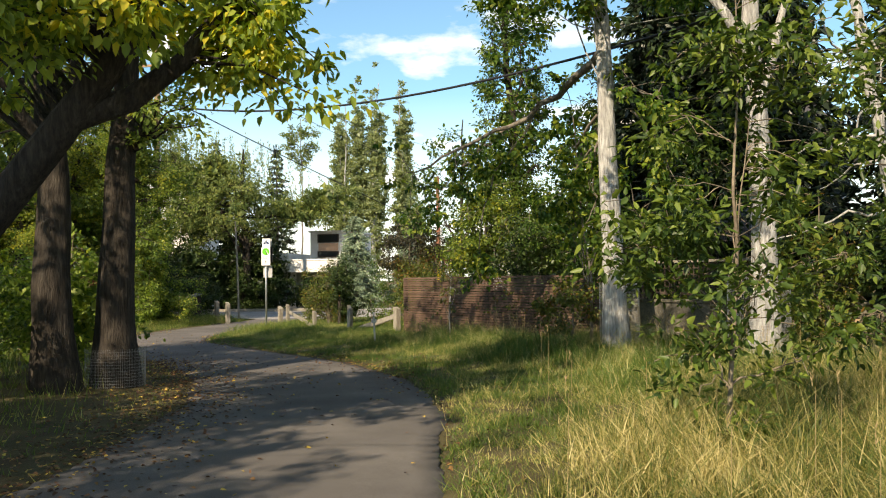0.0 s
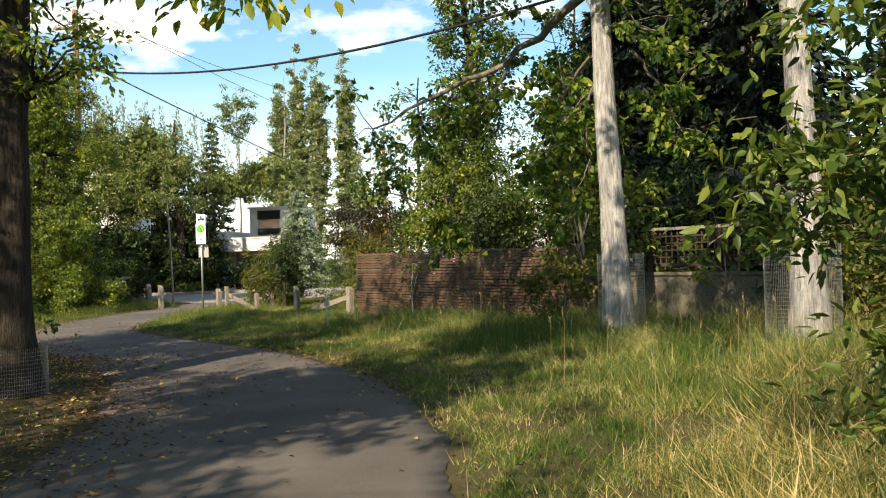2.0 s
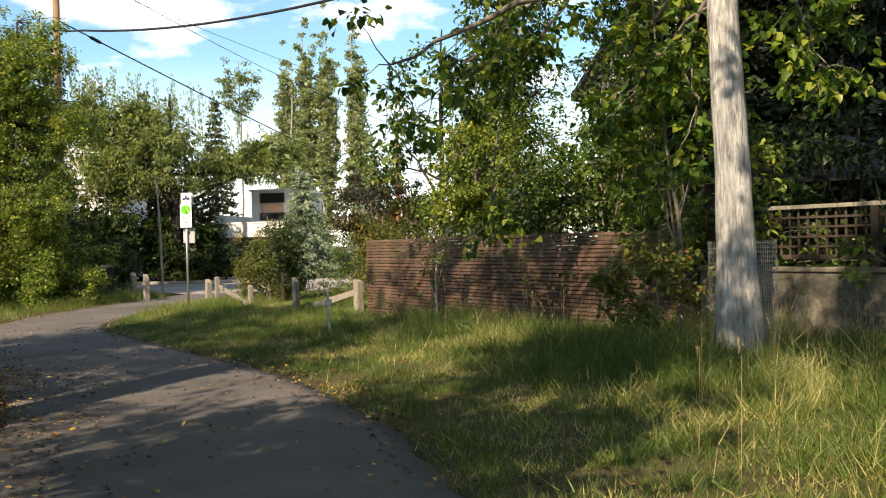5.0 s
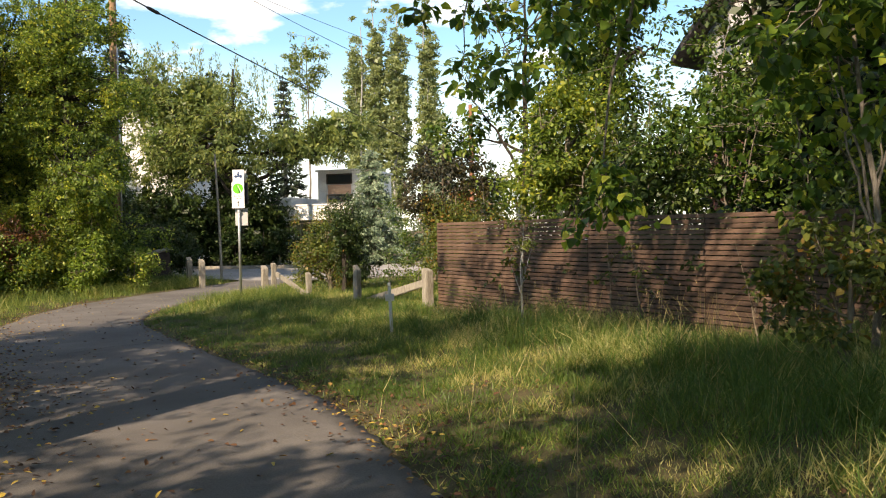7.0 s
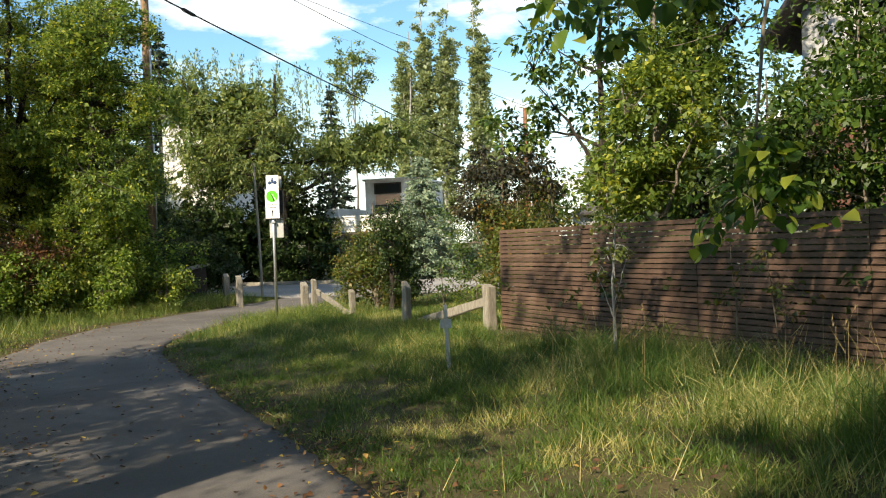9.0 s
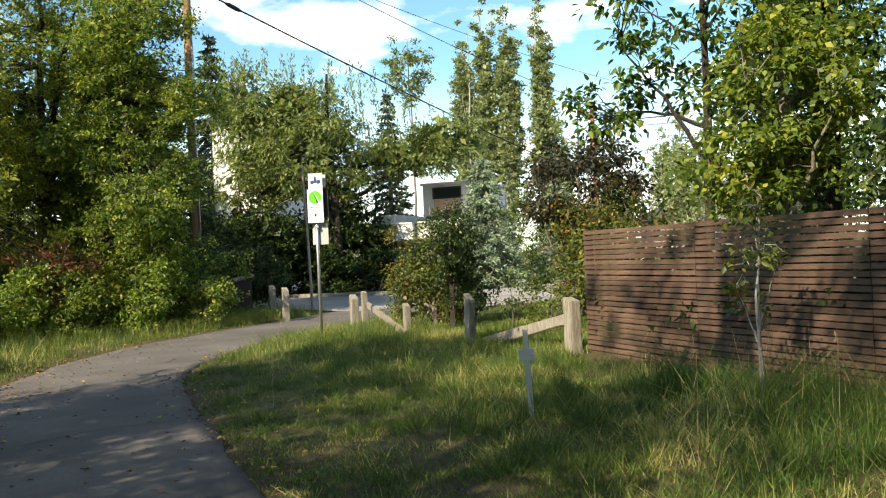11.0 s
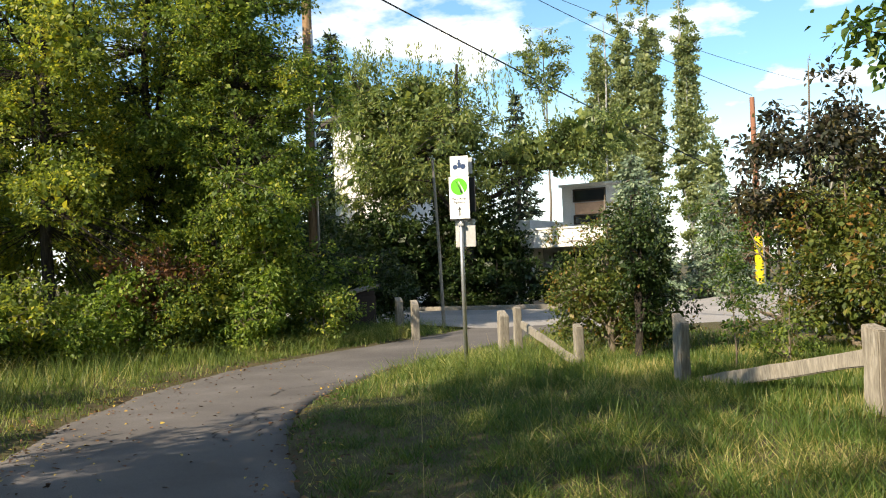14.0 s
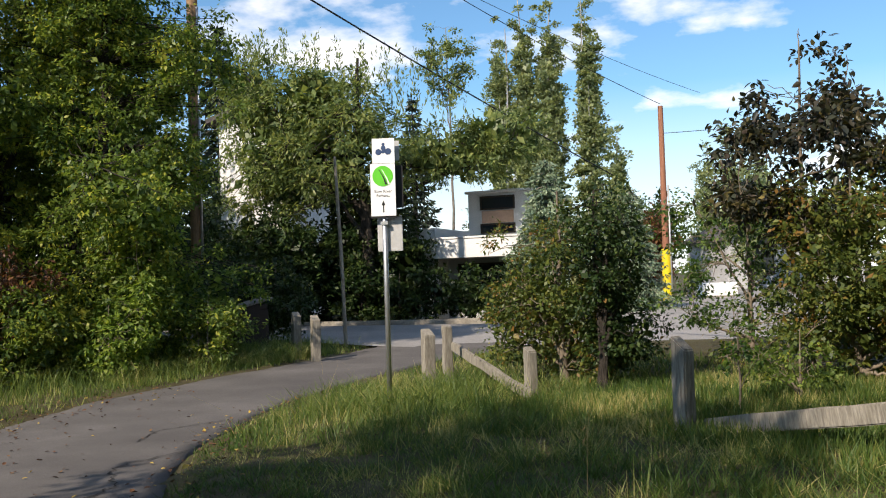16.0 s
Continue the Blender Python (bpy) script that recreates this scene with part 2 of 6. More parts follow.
STUCCO_GREY = rough_surface("grey_stucco", [(0.3, (0.38, 0.38, 0.39)), (0.7, (0.50, 0.50, 0.51))], 0.8, 0.85, None, 50.0, 0.2, 0.004)
SIDING_RED = rough_surface("dark_red_siding", [(0.3, (0.10, 0.042, 0.032)), (0.7, (0.16, 0.07, 0.05))], 1.0, 0.7, (0.5, 0.5, 9), 20.0, 0.3, 0.01)
PEACH = plain("peach_panel", (0.58, 0.38, 0.27))
SHINGLE = rough_surface("dark_roof_shingle", [(0.3, (0.06, 0.052, 0.05)), (0.7, (0.12, 0.105, 0.10))], 3.0, 0.9, (2, 2, 8), 25.0, 0.7, 0.02)
STEEL = plain("galvanised_steel", (0.50, 0.51, 0.52), 0.42, 0.85)
PLATE_BACK = plain("grey_plate_back", (0.46, 0.46, 0.45), 0.5, 0.3)
SIGN_WHITE = plain("sign_white", (0.80, 0.81, 0.80), 0.4)
SIGN_GREEN = plain("sign_green", (0.10, 0.50, 0.03), 0.45)
SIGN_BLUE = plain("sign_dark_blue", (0.03, 0.06, 0.14), 0.5)
SIGN_BLACK = plain("sign_black", (0.02, 0.02, 0.02), 0.5)
CABLE = plain("black_cable", (0.015, 0.015, 0.016), 0.6)
BIN_DARK = plain("dark_bin_wood", (0.035, 0.025, 0.02), 0.7)
YELLOW = plain("yellow_guard", (0.72, 0.55, 0.02), 0.5)
SEED_HEAD = plain("grass_seed_heads", (0.34, 0.25, 0.13), 0.8)
glass_m, glass_n, glass_l, glass_b = material("dark_window_glass", 0.06, 0.0, 0.5)
glass_b.inputs["Base Color"].default_value = (0.02, 0.025, 0.03, 1)
GLASS = glass_m


# ---- building blocks ----
def part(name, bm, mat, parent=None, label="", smooth=False):
    """Link a bmesh as one mesh object, under a thing or on its own."""
    me = bpy.data.meshes.new(name)
    bm.to_mesh(me)
    bm.free()
    return link(name, me, mat, parent, label, smooth)


def link(name, me, mat, parent=None, label="", smooth=False):
    me.materials.append(mat)
    if smooth:
        me.polygons.foreach_set("use_smooth", [True] * len(me.polygons))
    ob = new(name, me)
    if parent is not None:
        ob.parent = parent
    if label:
        ob["label"] = label
    return ob


def fast_mesh(name, verts, faces):
    """A mesh from whole arrays; all faces have the same number of corners."""
    me = bpy.data.meshes.new(name)
    k = faces.shape[1]
    me.vertices.add(len(verts))
    me.vertices.foreach_set("co", np.ascontiguousarray(verts, dtype=np.float32).ravel())
    me.loops.add(faces.size)
    me.loops.foreach_set("vertex_index", np.ascontiguousarray(faces, dtype=np.int32).ravel())
    me.polygons.add(len(faces))
    me.polygons.foreach_set("loop_start", np.arange(0, faces.size, k, dtype=np.int32))
    me.update(calc_edges=True)
    return me


def empty(name, x, y, z, rz=0.0, rx=0.0, ry=0.0):
    ob = new(name)
    ob.matrix_basis = pose(x, y, z, rx, ry, rz)
    return ob


def box(bm, x0, x1, y0, y1, z0, z1, bevel=0.0):
    m = Matrix.LocRotScale(((x0 + x1) / 2, (y0 + y1) / 2, (z0 + z1) / 2), None, (x1 - x0, y1 - y0, z1 - z0))
    made = bmesh.ops.create_cube(bm, size=1.0, matrix=m)
    if bevel:
        edges = list({e for v in made["verts"] for e in v.link_edges})
        bmesh.ops.bevel(bm, geom=edges, offset=bevel, segments=2, affect="EDGES", profile=0.6)
    return bm


def boxed(name, dims, mat, parent, label="", bevel=0.0):
    return part(name, box(bmesh.new(), *dims, bevel), mat, parent, label)


def tube_arrays(points, radii, sides=8, ridges=0.0, rng=None):
    """Rings round a line of points; returns vertices and quads."""
    P = np.asarray(points, float)
    T = np.gradient(P, axis=0)
    T /= np.linalg.norm(T, axis=1)[:, None] + 1e-9
    up = np.where(np.abs(T[:, 2:3]) > 0.9, np.array([[1.0, 0, 0]]), np.array([[0, 0, 1.0]]))
    if np.abs(T[0, 2]) > 0.5:
        up = np.tile(np.array([[1.0, 0, 0]]), (len(P), 1))
    A = np.cross(T, up)
    A /= np.linalg.norm(A, axis=1)[:, None] + 1e-9
    B = np.cross(T, A)
    ang = np.linspace(0, 2 * math.pi, sides, endpoint=False)
    R = np.asarray(radii, float)[:, None] * np.ones(sides)
    if ridges and rng is not None:
        R = R * (1 + ridges * rng.normal(size=sides)[None, :] + 0.4 * ridges * rng.normal(size=R.shape))
    V = P[:, None, :] + R[:, :, None] * (np.cos(ang)[None, :, None] * A[:, None, :] + np.sin(ang)[None, :, None] * B[:, None, :])
    i = np.arange(len(P) - 1)[:, None] * sides
    j = np.arange(sides)[None, :]
    k = (j + 1) % sides
    F = np.stack([i + j, i + k, i + sides + k, i + sides + j], axis=-1).reshape(-1, 4)
    return V.reshape(-1, 3), F


def joined(chunks):
    vs, fs, n = [], [], 0
    for v, f in chunks:
        vs.append(v)
        fs.append(f + n)
        n += len(v)
    return np.concatenate(vs), np.concatenate(fs)


def tube(name, points, radii, mat, parent=None, sides=8, label="", ridges=0.0, rng=None):
    v, f = tube_arrays(points, radii, sides, ridges, rng)
    return link(name, fast_mesh(name, v, f), mat, parent, label, True)


def rod(name, a, b, r, mat, parent, sides=10, label=""):
    """A straight round bar with closed ends."""
    a, b = Vector(a), Vector(b)
    bm = bmesh.new()
    m = Matrix.Translation((a + b) / 2) @ (b - a).to_track_quat("Z", "Y").to_matrix().to_4x4()
    bmesh.ops.create_cone(bm, cap_ends=True, segments=sides, radius1=r, radius2=r, depth=(b - a).length, matrix=m)
    return part(name, bm, mat, parent, label, True)


def bend(a, b, sag, n, wob, rng):
    """A bent line from a to b with some wobble."""
    s = np.linspace(0, 1, n)[:, None]
    a, b = np.asarray(a, float), np.asarray(b, float)
    p = a + (b - a) * s
    p[:, 2] += sag * 4 * (s * (1 - s))[:, 0]
    w = rng.normal(size=(n, 3)) * wob
    w[0] = w[-1] = 0
    return p + w


def unit(v):
    return v / (np.linalg.norm(v, axis=-1, keepdims=True) + 1e-9)


def leaf_arrays(pos, axis, normal, length, width, fine=False):
    """Folded leaves: four corners each, or six for leaves seen close by."""
    axis = unit(axis)
    side = unit(np.cross(axis, normal))
    nrm = np.cross(side, axis)
    L, W = length[:, None], width[:, None]
    if not fine:
        q = np.stack([pos, pos + axis * L * 0.45 + side * W * 0.5 + nrm * W * 0.15, pos + axis * L, pos + axis * L * 0.45 - side * W * 0.5 + nrm * W * 0.15], axis=1)
        return q.reshape(-1, 3), np.arange(len(pos) * 4).reshape(-1, 4)
    q = np.stack([pos, pos + axis * L * 0.28 + side * W * 0.5 + nrm * W * 0.16, pos + axis * L * 0.66 + side * W * 0.36 + nrm * W * 0.1,
                  pos + axis * L - nrm * W * 0.12, pos + axis * L * 0.66 - side * W * 0.36 + nrm * W * 0.1, pos + axis * L * 0.28 - side * W * 0.5 + nrm * W * 0.16], axis=1)
    i = np.arange(len(pos))[:, None] * 6
    return q.reshape(-1, 3), np.concatenate([i + np.array([[0, 1, 2, 3]]), i + np.array([[0, 3, 4, 5]])])


def foliage(rng, centres, radii, per, size, flat=0.6, droop=0.35, slim=0.55, fine=False):
    """Leaves in clumps: sprays round each centre, facing up and out."""
    n = len(centres) * per
    c = np.repeat(np.asarray(centres, float), per, axis=0)
    r = np.repeat(np.asarray(radii, float), per)
    d = rng.normal(size=(n, 3))
    d = unit(d) * (rng.random(n) ** 0.45)[:, None]
    d[:, 2] *= flat
    # leaves gather along a few sprays within the clump
    spray = unit(rng.normal(size=(len(centres) * 5, 3)) * np.array([1, 1, 0.6]))
    which = np.repeat(np.arange(len(centres)) * 5, per) + rng.integers(0, 5, n)
    along = spray[which] * rng.random(n)[:, None]
    p = c + r[:, None] * (0.55 * d + 0.75 * along)
    axis = unit(p - c) * 0.8 + rng.normal(size=(n, 3)) * 0.55 + np.array([0, 0, -droop])
    normal = np.array([0, 0, 1.0]) + rng.normal(size=(n, 3)) * 0.55
    length = size * (0.65 + 0.7 * rng.random(n))
    return leaf_arrays(p, axis, normal, length, length * slim * (0.8 + 0.4 * rng.random(n)), fine)


def blob_centres(rng, n, centre, axes, hollow=0.45, rough=0.22):
    """Clump centres spread through an uneven ellipsoid, more of them near its outside."""
    d = unit(rng.normal(size=(n, 3)))
    rad = hollow + (1 - hollow) * rng.random(n) ** 0.6
    lump = np.array([1 + 1.5 * rough * noise.noise(Vector(v) * 1.7 + Vector(centre)) * 2 for v in d])
    return np.asarray(centre) + d * (rad * lump)[:, None] * np.asarray(axes)


def tree(name, label, x, y, height, trunk_r, blobs, leaf_mat, bark, seed, clumps=90, per=70, size=0.09, clump_r=0.55, lean=(0, 0), limbs=7,
         fork=0.35, fine=False, group="", droop=0.35, slim=0.55, twigs=True, category="tree", wobble=0.06, hollow=0.45, fine_trunk=10, inner=0, limb_r=0.6):
    """A tapered trunk, limbs, twigs and a crown of many leaves in uneven clumps. blobs: (dx, dy, z, rx, ry, rz) over the base."""
    rng = np.random.default_rng(seed)
    z0 = ground_z(x, y) - 0.05
    top = empty(name, x, y, z0)
    tagged(top, label, category, group)
    n = 12
    s = np.linspace(0, 1, n)
    line = np.stack([lean[0] * s ** 1.3, lean[1] * s ** 1.3, height * s], axis=1)
    line[1:, :2] += np.cumsum(rng.normal(size=(n - 1, 2)) * wobble * height / 12, axis=0)
    radii = trunk_r * (1 - 0.82 * s) * (1 + 0.3 * np.exp(-s * 26))
    fine_s = np.linspace(0, 1, 40)
    fine_line = np.stack([np.interp(fine_s, s, line[:, k]) for k in range(3)], axis=1)
    tube("trunk", fine_line, np.interp(fine_s, s, radii), bark, top, fine_trunk, "", 0.05, rng)
    total = sum(b[3] * b[4] * b[5] for b in blobs) if len(blobs) > 1 else 1
    cs = []
    for b in blobs:
        share = clumps if len(blobs) == 1 else max(14, int(clumps * (b[3] * b[4] * b[5]) / total))
        cs.append(blob_centres(rng, share, b[:3], b[3:], hollow))
    cs = np.concatenate(cs)
    cs = cs[cs[:, 2] > 0.15]
    picks = rng.choice(len(cs), min(limbs, len(cs)), replace=False)
    ends = []
    for i in picks:
        f = min(0.95, max(fork * 0.7, min(fork + 0.5 * rng.random(), (cs[i, 2] - 0.3) / height)))
        a = np.array([np.interp(f, s, line[:, k]) for k in range(3)])
        r0 = np.interp(f, s, radii) * limb_r
        p = bend(a, cs[i], 0.12 * np.linalg.norm(cs[i] - a) * (rng.random() - 0.3), 9, 0.02 * height / 5, rng)
        tube("limb", p, r0 * np.linspace(1, 0.18, 9), bark, top, 7)
        ends.append(p)
    if twigs and ends:
        allp = np.concatenate([e[3:] for e in ends] + [line[int(n * fork):]])
        chunks = []
        for c in cs:
            near = allp[np.argmin(((allp - c) ** 2).sum(1) + 0.6 * np.maximum(0, allp[:, 2] - c[2]) ** 2)]
            p = bend(near, c + rng.normal(size=3) * clump_r * 0.3, 0.05, 5, 0.03, rng)
            chunks.append(tube_arrays(p, trunk_r * 0.07 * np.linspace(1, 0.3, 5) + 0.003, 4))
        v, f = joined(chunks)
        tagged(link("branchwork", fast_mesh("branchwork", v, f), bark, top, "", True), kind="stuff")
    v, f = foliage(rng, cs, clump_r * (0.6 + 0.8 * rng.random(len(cs))), per, size, 0.6, droop, slim, fine)
    if inner:
        # larger leaf sprays fill the shaded inside of the crown
        b = np.array(blobs)[rng.integers(0, len(blobs), inner)]
        d = unit(rng.normal(size=(inner, 3))) * (0.72 * rng.random(inner) ** 0.4)[:, None]
        p = b[:, :3] + d * b[:, 3:]
        p = p[p[:, 2] > 0.1]
        k = len(p)
        ln = size * 1.8 * (0.6 + 0.8 * rng.random(k))
        v2, f2 = leaf_arrays(p, rng.normal(size=(k, 3)), rng.normal(size=(k, 3)), ln, ln * 0.7)
        v, f = joined([(v, f), (v2, f2)])
    link("crown", fast_mesh("crown", v, f), leaf_mat, top)
    return top


def spruce(label, x, y, height, width, mat, seed, layers=24, per=260, group="", base=0.06, name="spruce"):
    """A conifer: whorls of drooping boughs set with needle sprays."""
    rng = np.random.default_rng(seed)
    z0 = ground_z(x, y) - 0.05
    top = empty(name, x, y, z0)
    tagged(top, label, "tree", group)
    tube("trunk", np.array([[0, 0, 0], [0.02, 0, height * 0.5], [0, 0, height]]), [0.02 * height, 0.012 * height, 0.004], BARK_GREY, top, 8)
    pos, ax, boughs = [], [], []
    for i in range(layers):
        f = base + (1 - base) * i / layers
        reach = width * (1 - f) ** 0.85 + 0.08
        for a in np.linspace(0, 2 * math.pi, 7, endpoint=False) + rng.random() * 6:
            a += rng.normal() * 0.15
            ln = reach * (0.75 + 0.4 * rng.random())
            tip = np.array([math.cos(a) * ln, math.sin(a) * ln, height * f - 0.22 * ln + rng.normal() * 0.1])
            root = np.array([0, 0, height * f + 0.05])
            boughs.append(tube_arrays(np.stack([root, (root + tip) / 2 + np.array([0, 0, 0.05 * ln]), tip]), [0.03, 0.02, 0.006], 4))
            n = max(12, int(per * ln / width / 3))
            s = rng.random(n) ** 0.7
            p = root + (tip - root) * s[:, None] + rng.normal(size=(n, 3)) * np.array([0.13, 0.13, 0.07]) * (0.4 + ln * 0.35)
            pos.append(p)
            ax.append(unit(tip - root) + rng.normal(size=(n, 3)) * 0.55 + np.array([0, 0, -0.25]))
    v, f = joined(boughs)
    tagged(link("branchwork", fast_mesh("branchwork", v, f), BARK_GREY, top, "", True), kind="stuff")
    pos, ax = np.concatenate(pos), np.concatenate(ax)
    ln = 0.02 * height * (0.6 + 0.8 * rng.random(len(pos))) + 0.06
    v, f = leaf_arrays(pos, ax, rng.normal(size=pos.shape), ln, ln * 0.36)
    link("crown", fast_mesh("crown", v, f), mat, top)
    return top


# ---- plan ----
RIGHT_EDGE = [(1.2, -14), (0.9, -6), (0.45, -1), (-0.3, 3), (-1.06, 6.6), (-1.6, 10.4), (-2.8, 14.3), (-4.62, 17.8), (-7.2, 21.2), (-9.5, 24.2), (-11.45, 26.8),
              (-12.7, 29.3), (-13.3, 32.0), (-13.2, 35.0), (-12.6, 38.0), (-11.0, 41.0)]
LEFT_EDGE = [(-4.4, -14), (-4.0, -6), (-3.9, -1), (-4.1, 3), (-4.5, 7.4), (-5.3, 11.5), (-7.0, 15.6), (-9.0, 18.6), (-11.2, 21.6), (-13.2, 24.5), (-14.8, 26.8),
             (-15.9, 29.4), (-16.6, 32.2), (-16.2, 35.4), (-15.4, 39.0), (-15.2, 41.5)]


def resample(points, n):
    p = np.array(points, float)
    d = np.concatenate([[0], np.cumsum(np.linalg.norm(np.diff(p, axis=0), axis=1))])
    s = np.linspace(0, d[-1], n)
    q = np.stack([np.interp(s, d, p[:, 0]), np.interp(s, d, p[:, 1])], axis=1)
    k = np.array([1, 2, 3, 4, 3, 2, 1], float)
    k /= k.sum()
    pad = np.concatenate([np.repeat(q[:1], 3, 0), q, np.repeat(q[-1:], 3, 0)])
    return np.stack([np.convolve(pad[:, 0], k, "valid"), np.convolve(pad[:, 1], k, "valid")], axis=1)


R_LINE, L_LINE = resample(RIGHT_EDGE, 150), resample(LEFT_EDGE, 150)


def side_distance(xy, line, sign):
    """Metres beyond an edge of the path (positive: off the path)."""
    out = np.empty(len(xy))
    seg = np.gradient(line, axis=0)
    for i in range(0, len(xy), 20000):
        c = xy[i:i + 20000]
        d2 = ((c[:, None, :] - line[None]) ** 2).sum(-1)
        k = d2.argmin(1)
        v = c - line[k]
        cross = seg[k, 0] * v[:, 1] - seg[k, 1] * v[:, 0]
        out[i:i + 20000] = np.sqrt(d2[np.arange(len(c)), k]) * np.where(cross * sign > 0, 1, -1)
    return out


def smooth(a, b, v):
    t = np.clip((v - a) / (b - a), 0, 1)
    return t * t * (3 - 2 * t)


def path_height(xy):
    x, y = xy[:, 0], xy[:, 1]
    return 0.0325 * np.clip(x, -14, 3) + 0.02 * np.clip(y - 31, 0, 14)


def ground_heights(xy):
    z = path_height(xy)
    near = (np.abs(xy[:, 0]) < 60) & (np.abs(xy[:, 1]) < 80)
    dr, dl = np.full(len(xy), 9.0), np.full(len(xy), 9.0)
    if near.any():
        dr[near] = side_distance(xy[near], R_LINE, -1)
        dl[near] = side_distance(xy[near], L_LINE, 1)
    right = xy[:, 0] > np.interp(xy[:, 1], R_LINE[:, 1], R_LINE[:, 0])
    off = np.where(right, dr, dl)
    beyond = smooth(38, 41, xy[:, 1])
    rise = np.where(right, 0.05 * smooth(0, 0.4, off) + 0.07 * smooth(0.4, 3.0, off), 0.04 * smooth(0, 0.5, off) + 0.10 * smooth(0.5, 4.0, off))
    lump = np.array([noise.noise(Vector((px * 0.7, py * 0.7, 0.0))) for px, py in xy]) * 0.05 * smooth(0.2, 1.2, off)
    sink = -0.06 * smooth(0.02, -0.25, off)
    return z + (rise + lump) * (1 - beyond) + sink * (1 - beyond) - 0.05 * beyond


def ground_z(x, y):
    return float(ground_heights(np.array([[x, y]], float))[0])


# ---- ground, path, road ----
gx = np.concatenate([[-2500, -900, -300, -120, -70, -50], np.arange(-40, 16, 0.42), [18, 24, 35, 60, 120, 300, 900, 2500]])
gy = np.concatenate([[-2500, -900, -300, -120, -60, -30], np.arange(-16, 48, 0.42), [50, 54, 60, 70, 90, 140, 300, 900, 2500]])
GX, GY = np.meshgrid(gx, gy)
gxy = np.stack([GX.ravel(), GY.ravel()], axis=1)
gv = np.concatenate([gxy, ground_heights(gxy)[:, None]], axis=1)
gi = (np.arange(len(gy) - 1)[:, None] * len(gx) + np.arange(len(gx) - 1)[None, :]).ravel()
ground = link("ground", fast_mesh("ground", gv, np.stack([gi, gi + 1, gi + len(gx) + 1, gi + len(gx)], axis=1)), SOIL, None, "", True)
tagged(ground, "uneven ground of dark soil and dry thatch", "ground", "", "structure")

rng = np.random.default_rng(5)
n_rows, n_cols = 900, 15
Lf, Rf = resample(LEFT_EDGE, n_rows), resample(RIGHT_EDGE, n_rows)
jag = lambda scale, amp, off: np.array([amp * noise.noise(Vector((i * scale, off, 0.3))) for i in range(n_rows)])
across = unit(Rf - Lf)
Rf = Rf + across * (jag(0.05, 0.10, 1) + jag(0.35, 0.05, 2))[:, None]
Lf = Lf + across * (jag(0.05, 0.12, 3) + jag(0.35, 0.06, 4))[:, None]
fr = np.linspace(0, 1, n_cols)
pxy = (Lf[:, None, :] * (1 - fr)[None, :, None] + Rf[:, None, :] * fr[None, :, None]).reshape(-1, 2)
pz = path_height(pxy) + 0.012 * np.tile(1 - (2 * fr - 1) ** 2, n_rows) + 0.006
pv = np.concatenate([pxy, pz[:, None]], axis=1).reshape(n_rows, n_cols, 3)
skirt_l, skirt_r = pv[:, :1] - np.array([0, 0, 0.09]), pv[:, -1:] - np.array([0, 0, 0.09])
pv = np.concatenate([skirt_l, pv, skirt_r], axis=1)
nc = n_cols + 2
pi_ = (np.arange(n_rows - 1)[:, None] * nc + np.arange(nc - 1)[None, :]).ravel()
pathway = link("pathway", fast_mesh("pathway", pv.reshape(-1, 3), np.stack([pi_, pi_ + 1, pi_ + nc + 1, pi_ + nc], axis=1)), ASPHALT, None, "", True)
tagged(pathway, "worn grey asphalt footpath with ragged crumbling edges", "path", "", "structure")


def crack(points, width):
    """A crooked dark crack lying on the path."""
    p = resample(points, 40)
    p = p + np.array([[0.09 * noise.noise(Vector((i * 0.7, 7.0, 0))), 0.09 * noise.noise(Vector((i * 0.9, 17.0, 0)))] for i in range(40)])
    t = unit(np.gradient(p, axis=0))
    w = width * (0.4 + np.abs(np.sin(np.arange(40) * 0.8)))[:, None]
    side = np.stack([-t[:, 1], t[:, 0]], axis=1) * w
    v = np.concatenate([p + side, p - side])
    v = np.concatenate([v, (path_height(v) + 0.022)[:, None]], axis=1)
    i = np.arange(39)
    me = fast_mesh("crack", v, np.stack([i, i + 1, i + 41, i + 40], axis=1))
    return link("crack", me, CRACK, pathway)


CRACK = plain("dark_crack", (0.025, 0.022, 0.02), 0.95)
crack([(-12.6, 29.2), (-12.9, 28.2), (-12.2, 27.4), (-12.3, 26.6), (-11.6, 26.1)], 0.009)
crack([(-13.4, 31.2), (-13.9, 30.4), (-13.6, 29.6)], 0.008)
crack([(-9.3, 23.4), (-9.9, 23.0), (-10.2, 22.2)], 0.007)

road_xy = [(-70, 47), (-30, 45.2), (-20, 43.6), (-15.2, 41.0), (-11.0, 40.0), (-7.5, 37.0), (3, 33.5), (3, 46), (-3, 50), (-4.5, 60), (-4.0, 95), (-9.0, 95), (-9.3, 62), (-11, 52), (-15, 49.0), (-22, 49.4), (-30, 50.5), (-70, 52)]
bm = bmesh.new()
bm.faces.new([bm.verts.new((x, y, 0)) for x, y in road_xy])
bmesh.ops.triangulate(bm, faces=bm.faces[:])
bmesh.ops.subdivide_edges(bm, edges=bm.edges[:], cuts=6, use_grid_fill=True)
for v in bm.verts:
    v.co.z = float(path_height(np.array([[v.co.x, v.co.y]]))[0]) + 0.015
road = part("road", bm, ROAD)
tagged(road, "pale sunlit asphalt street junction", "road", "", "structure")


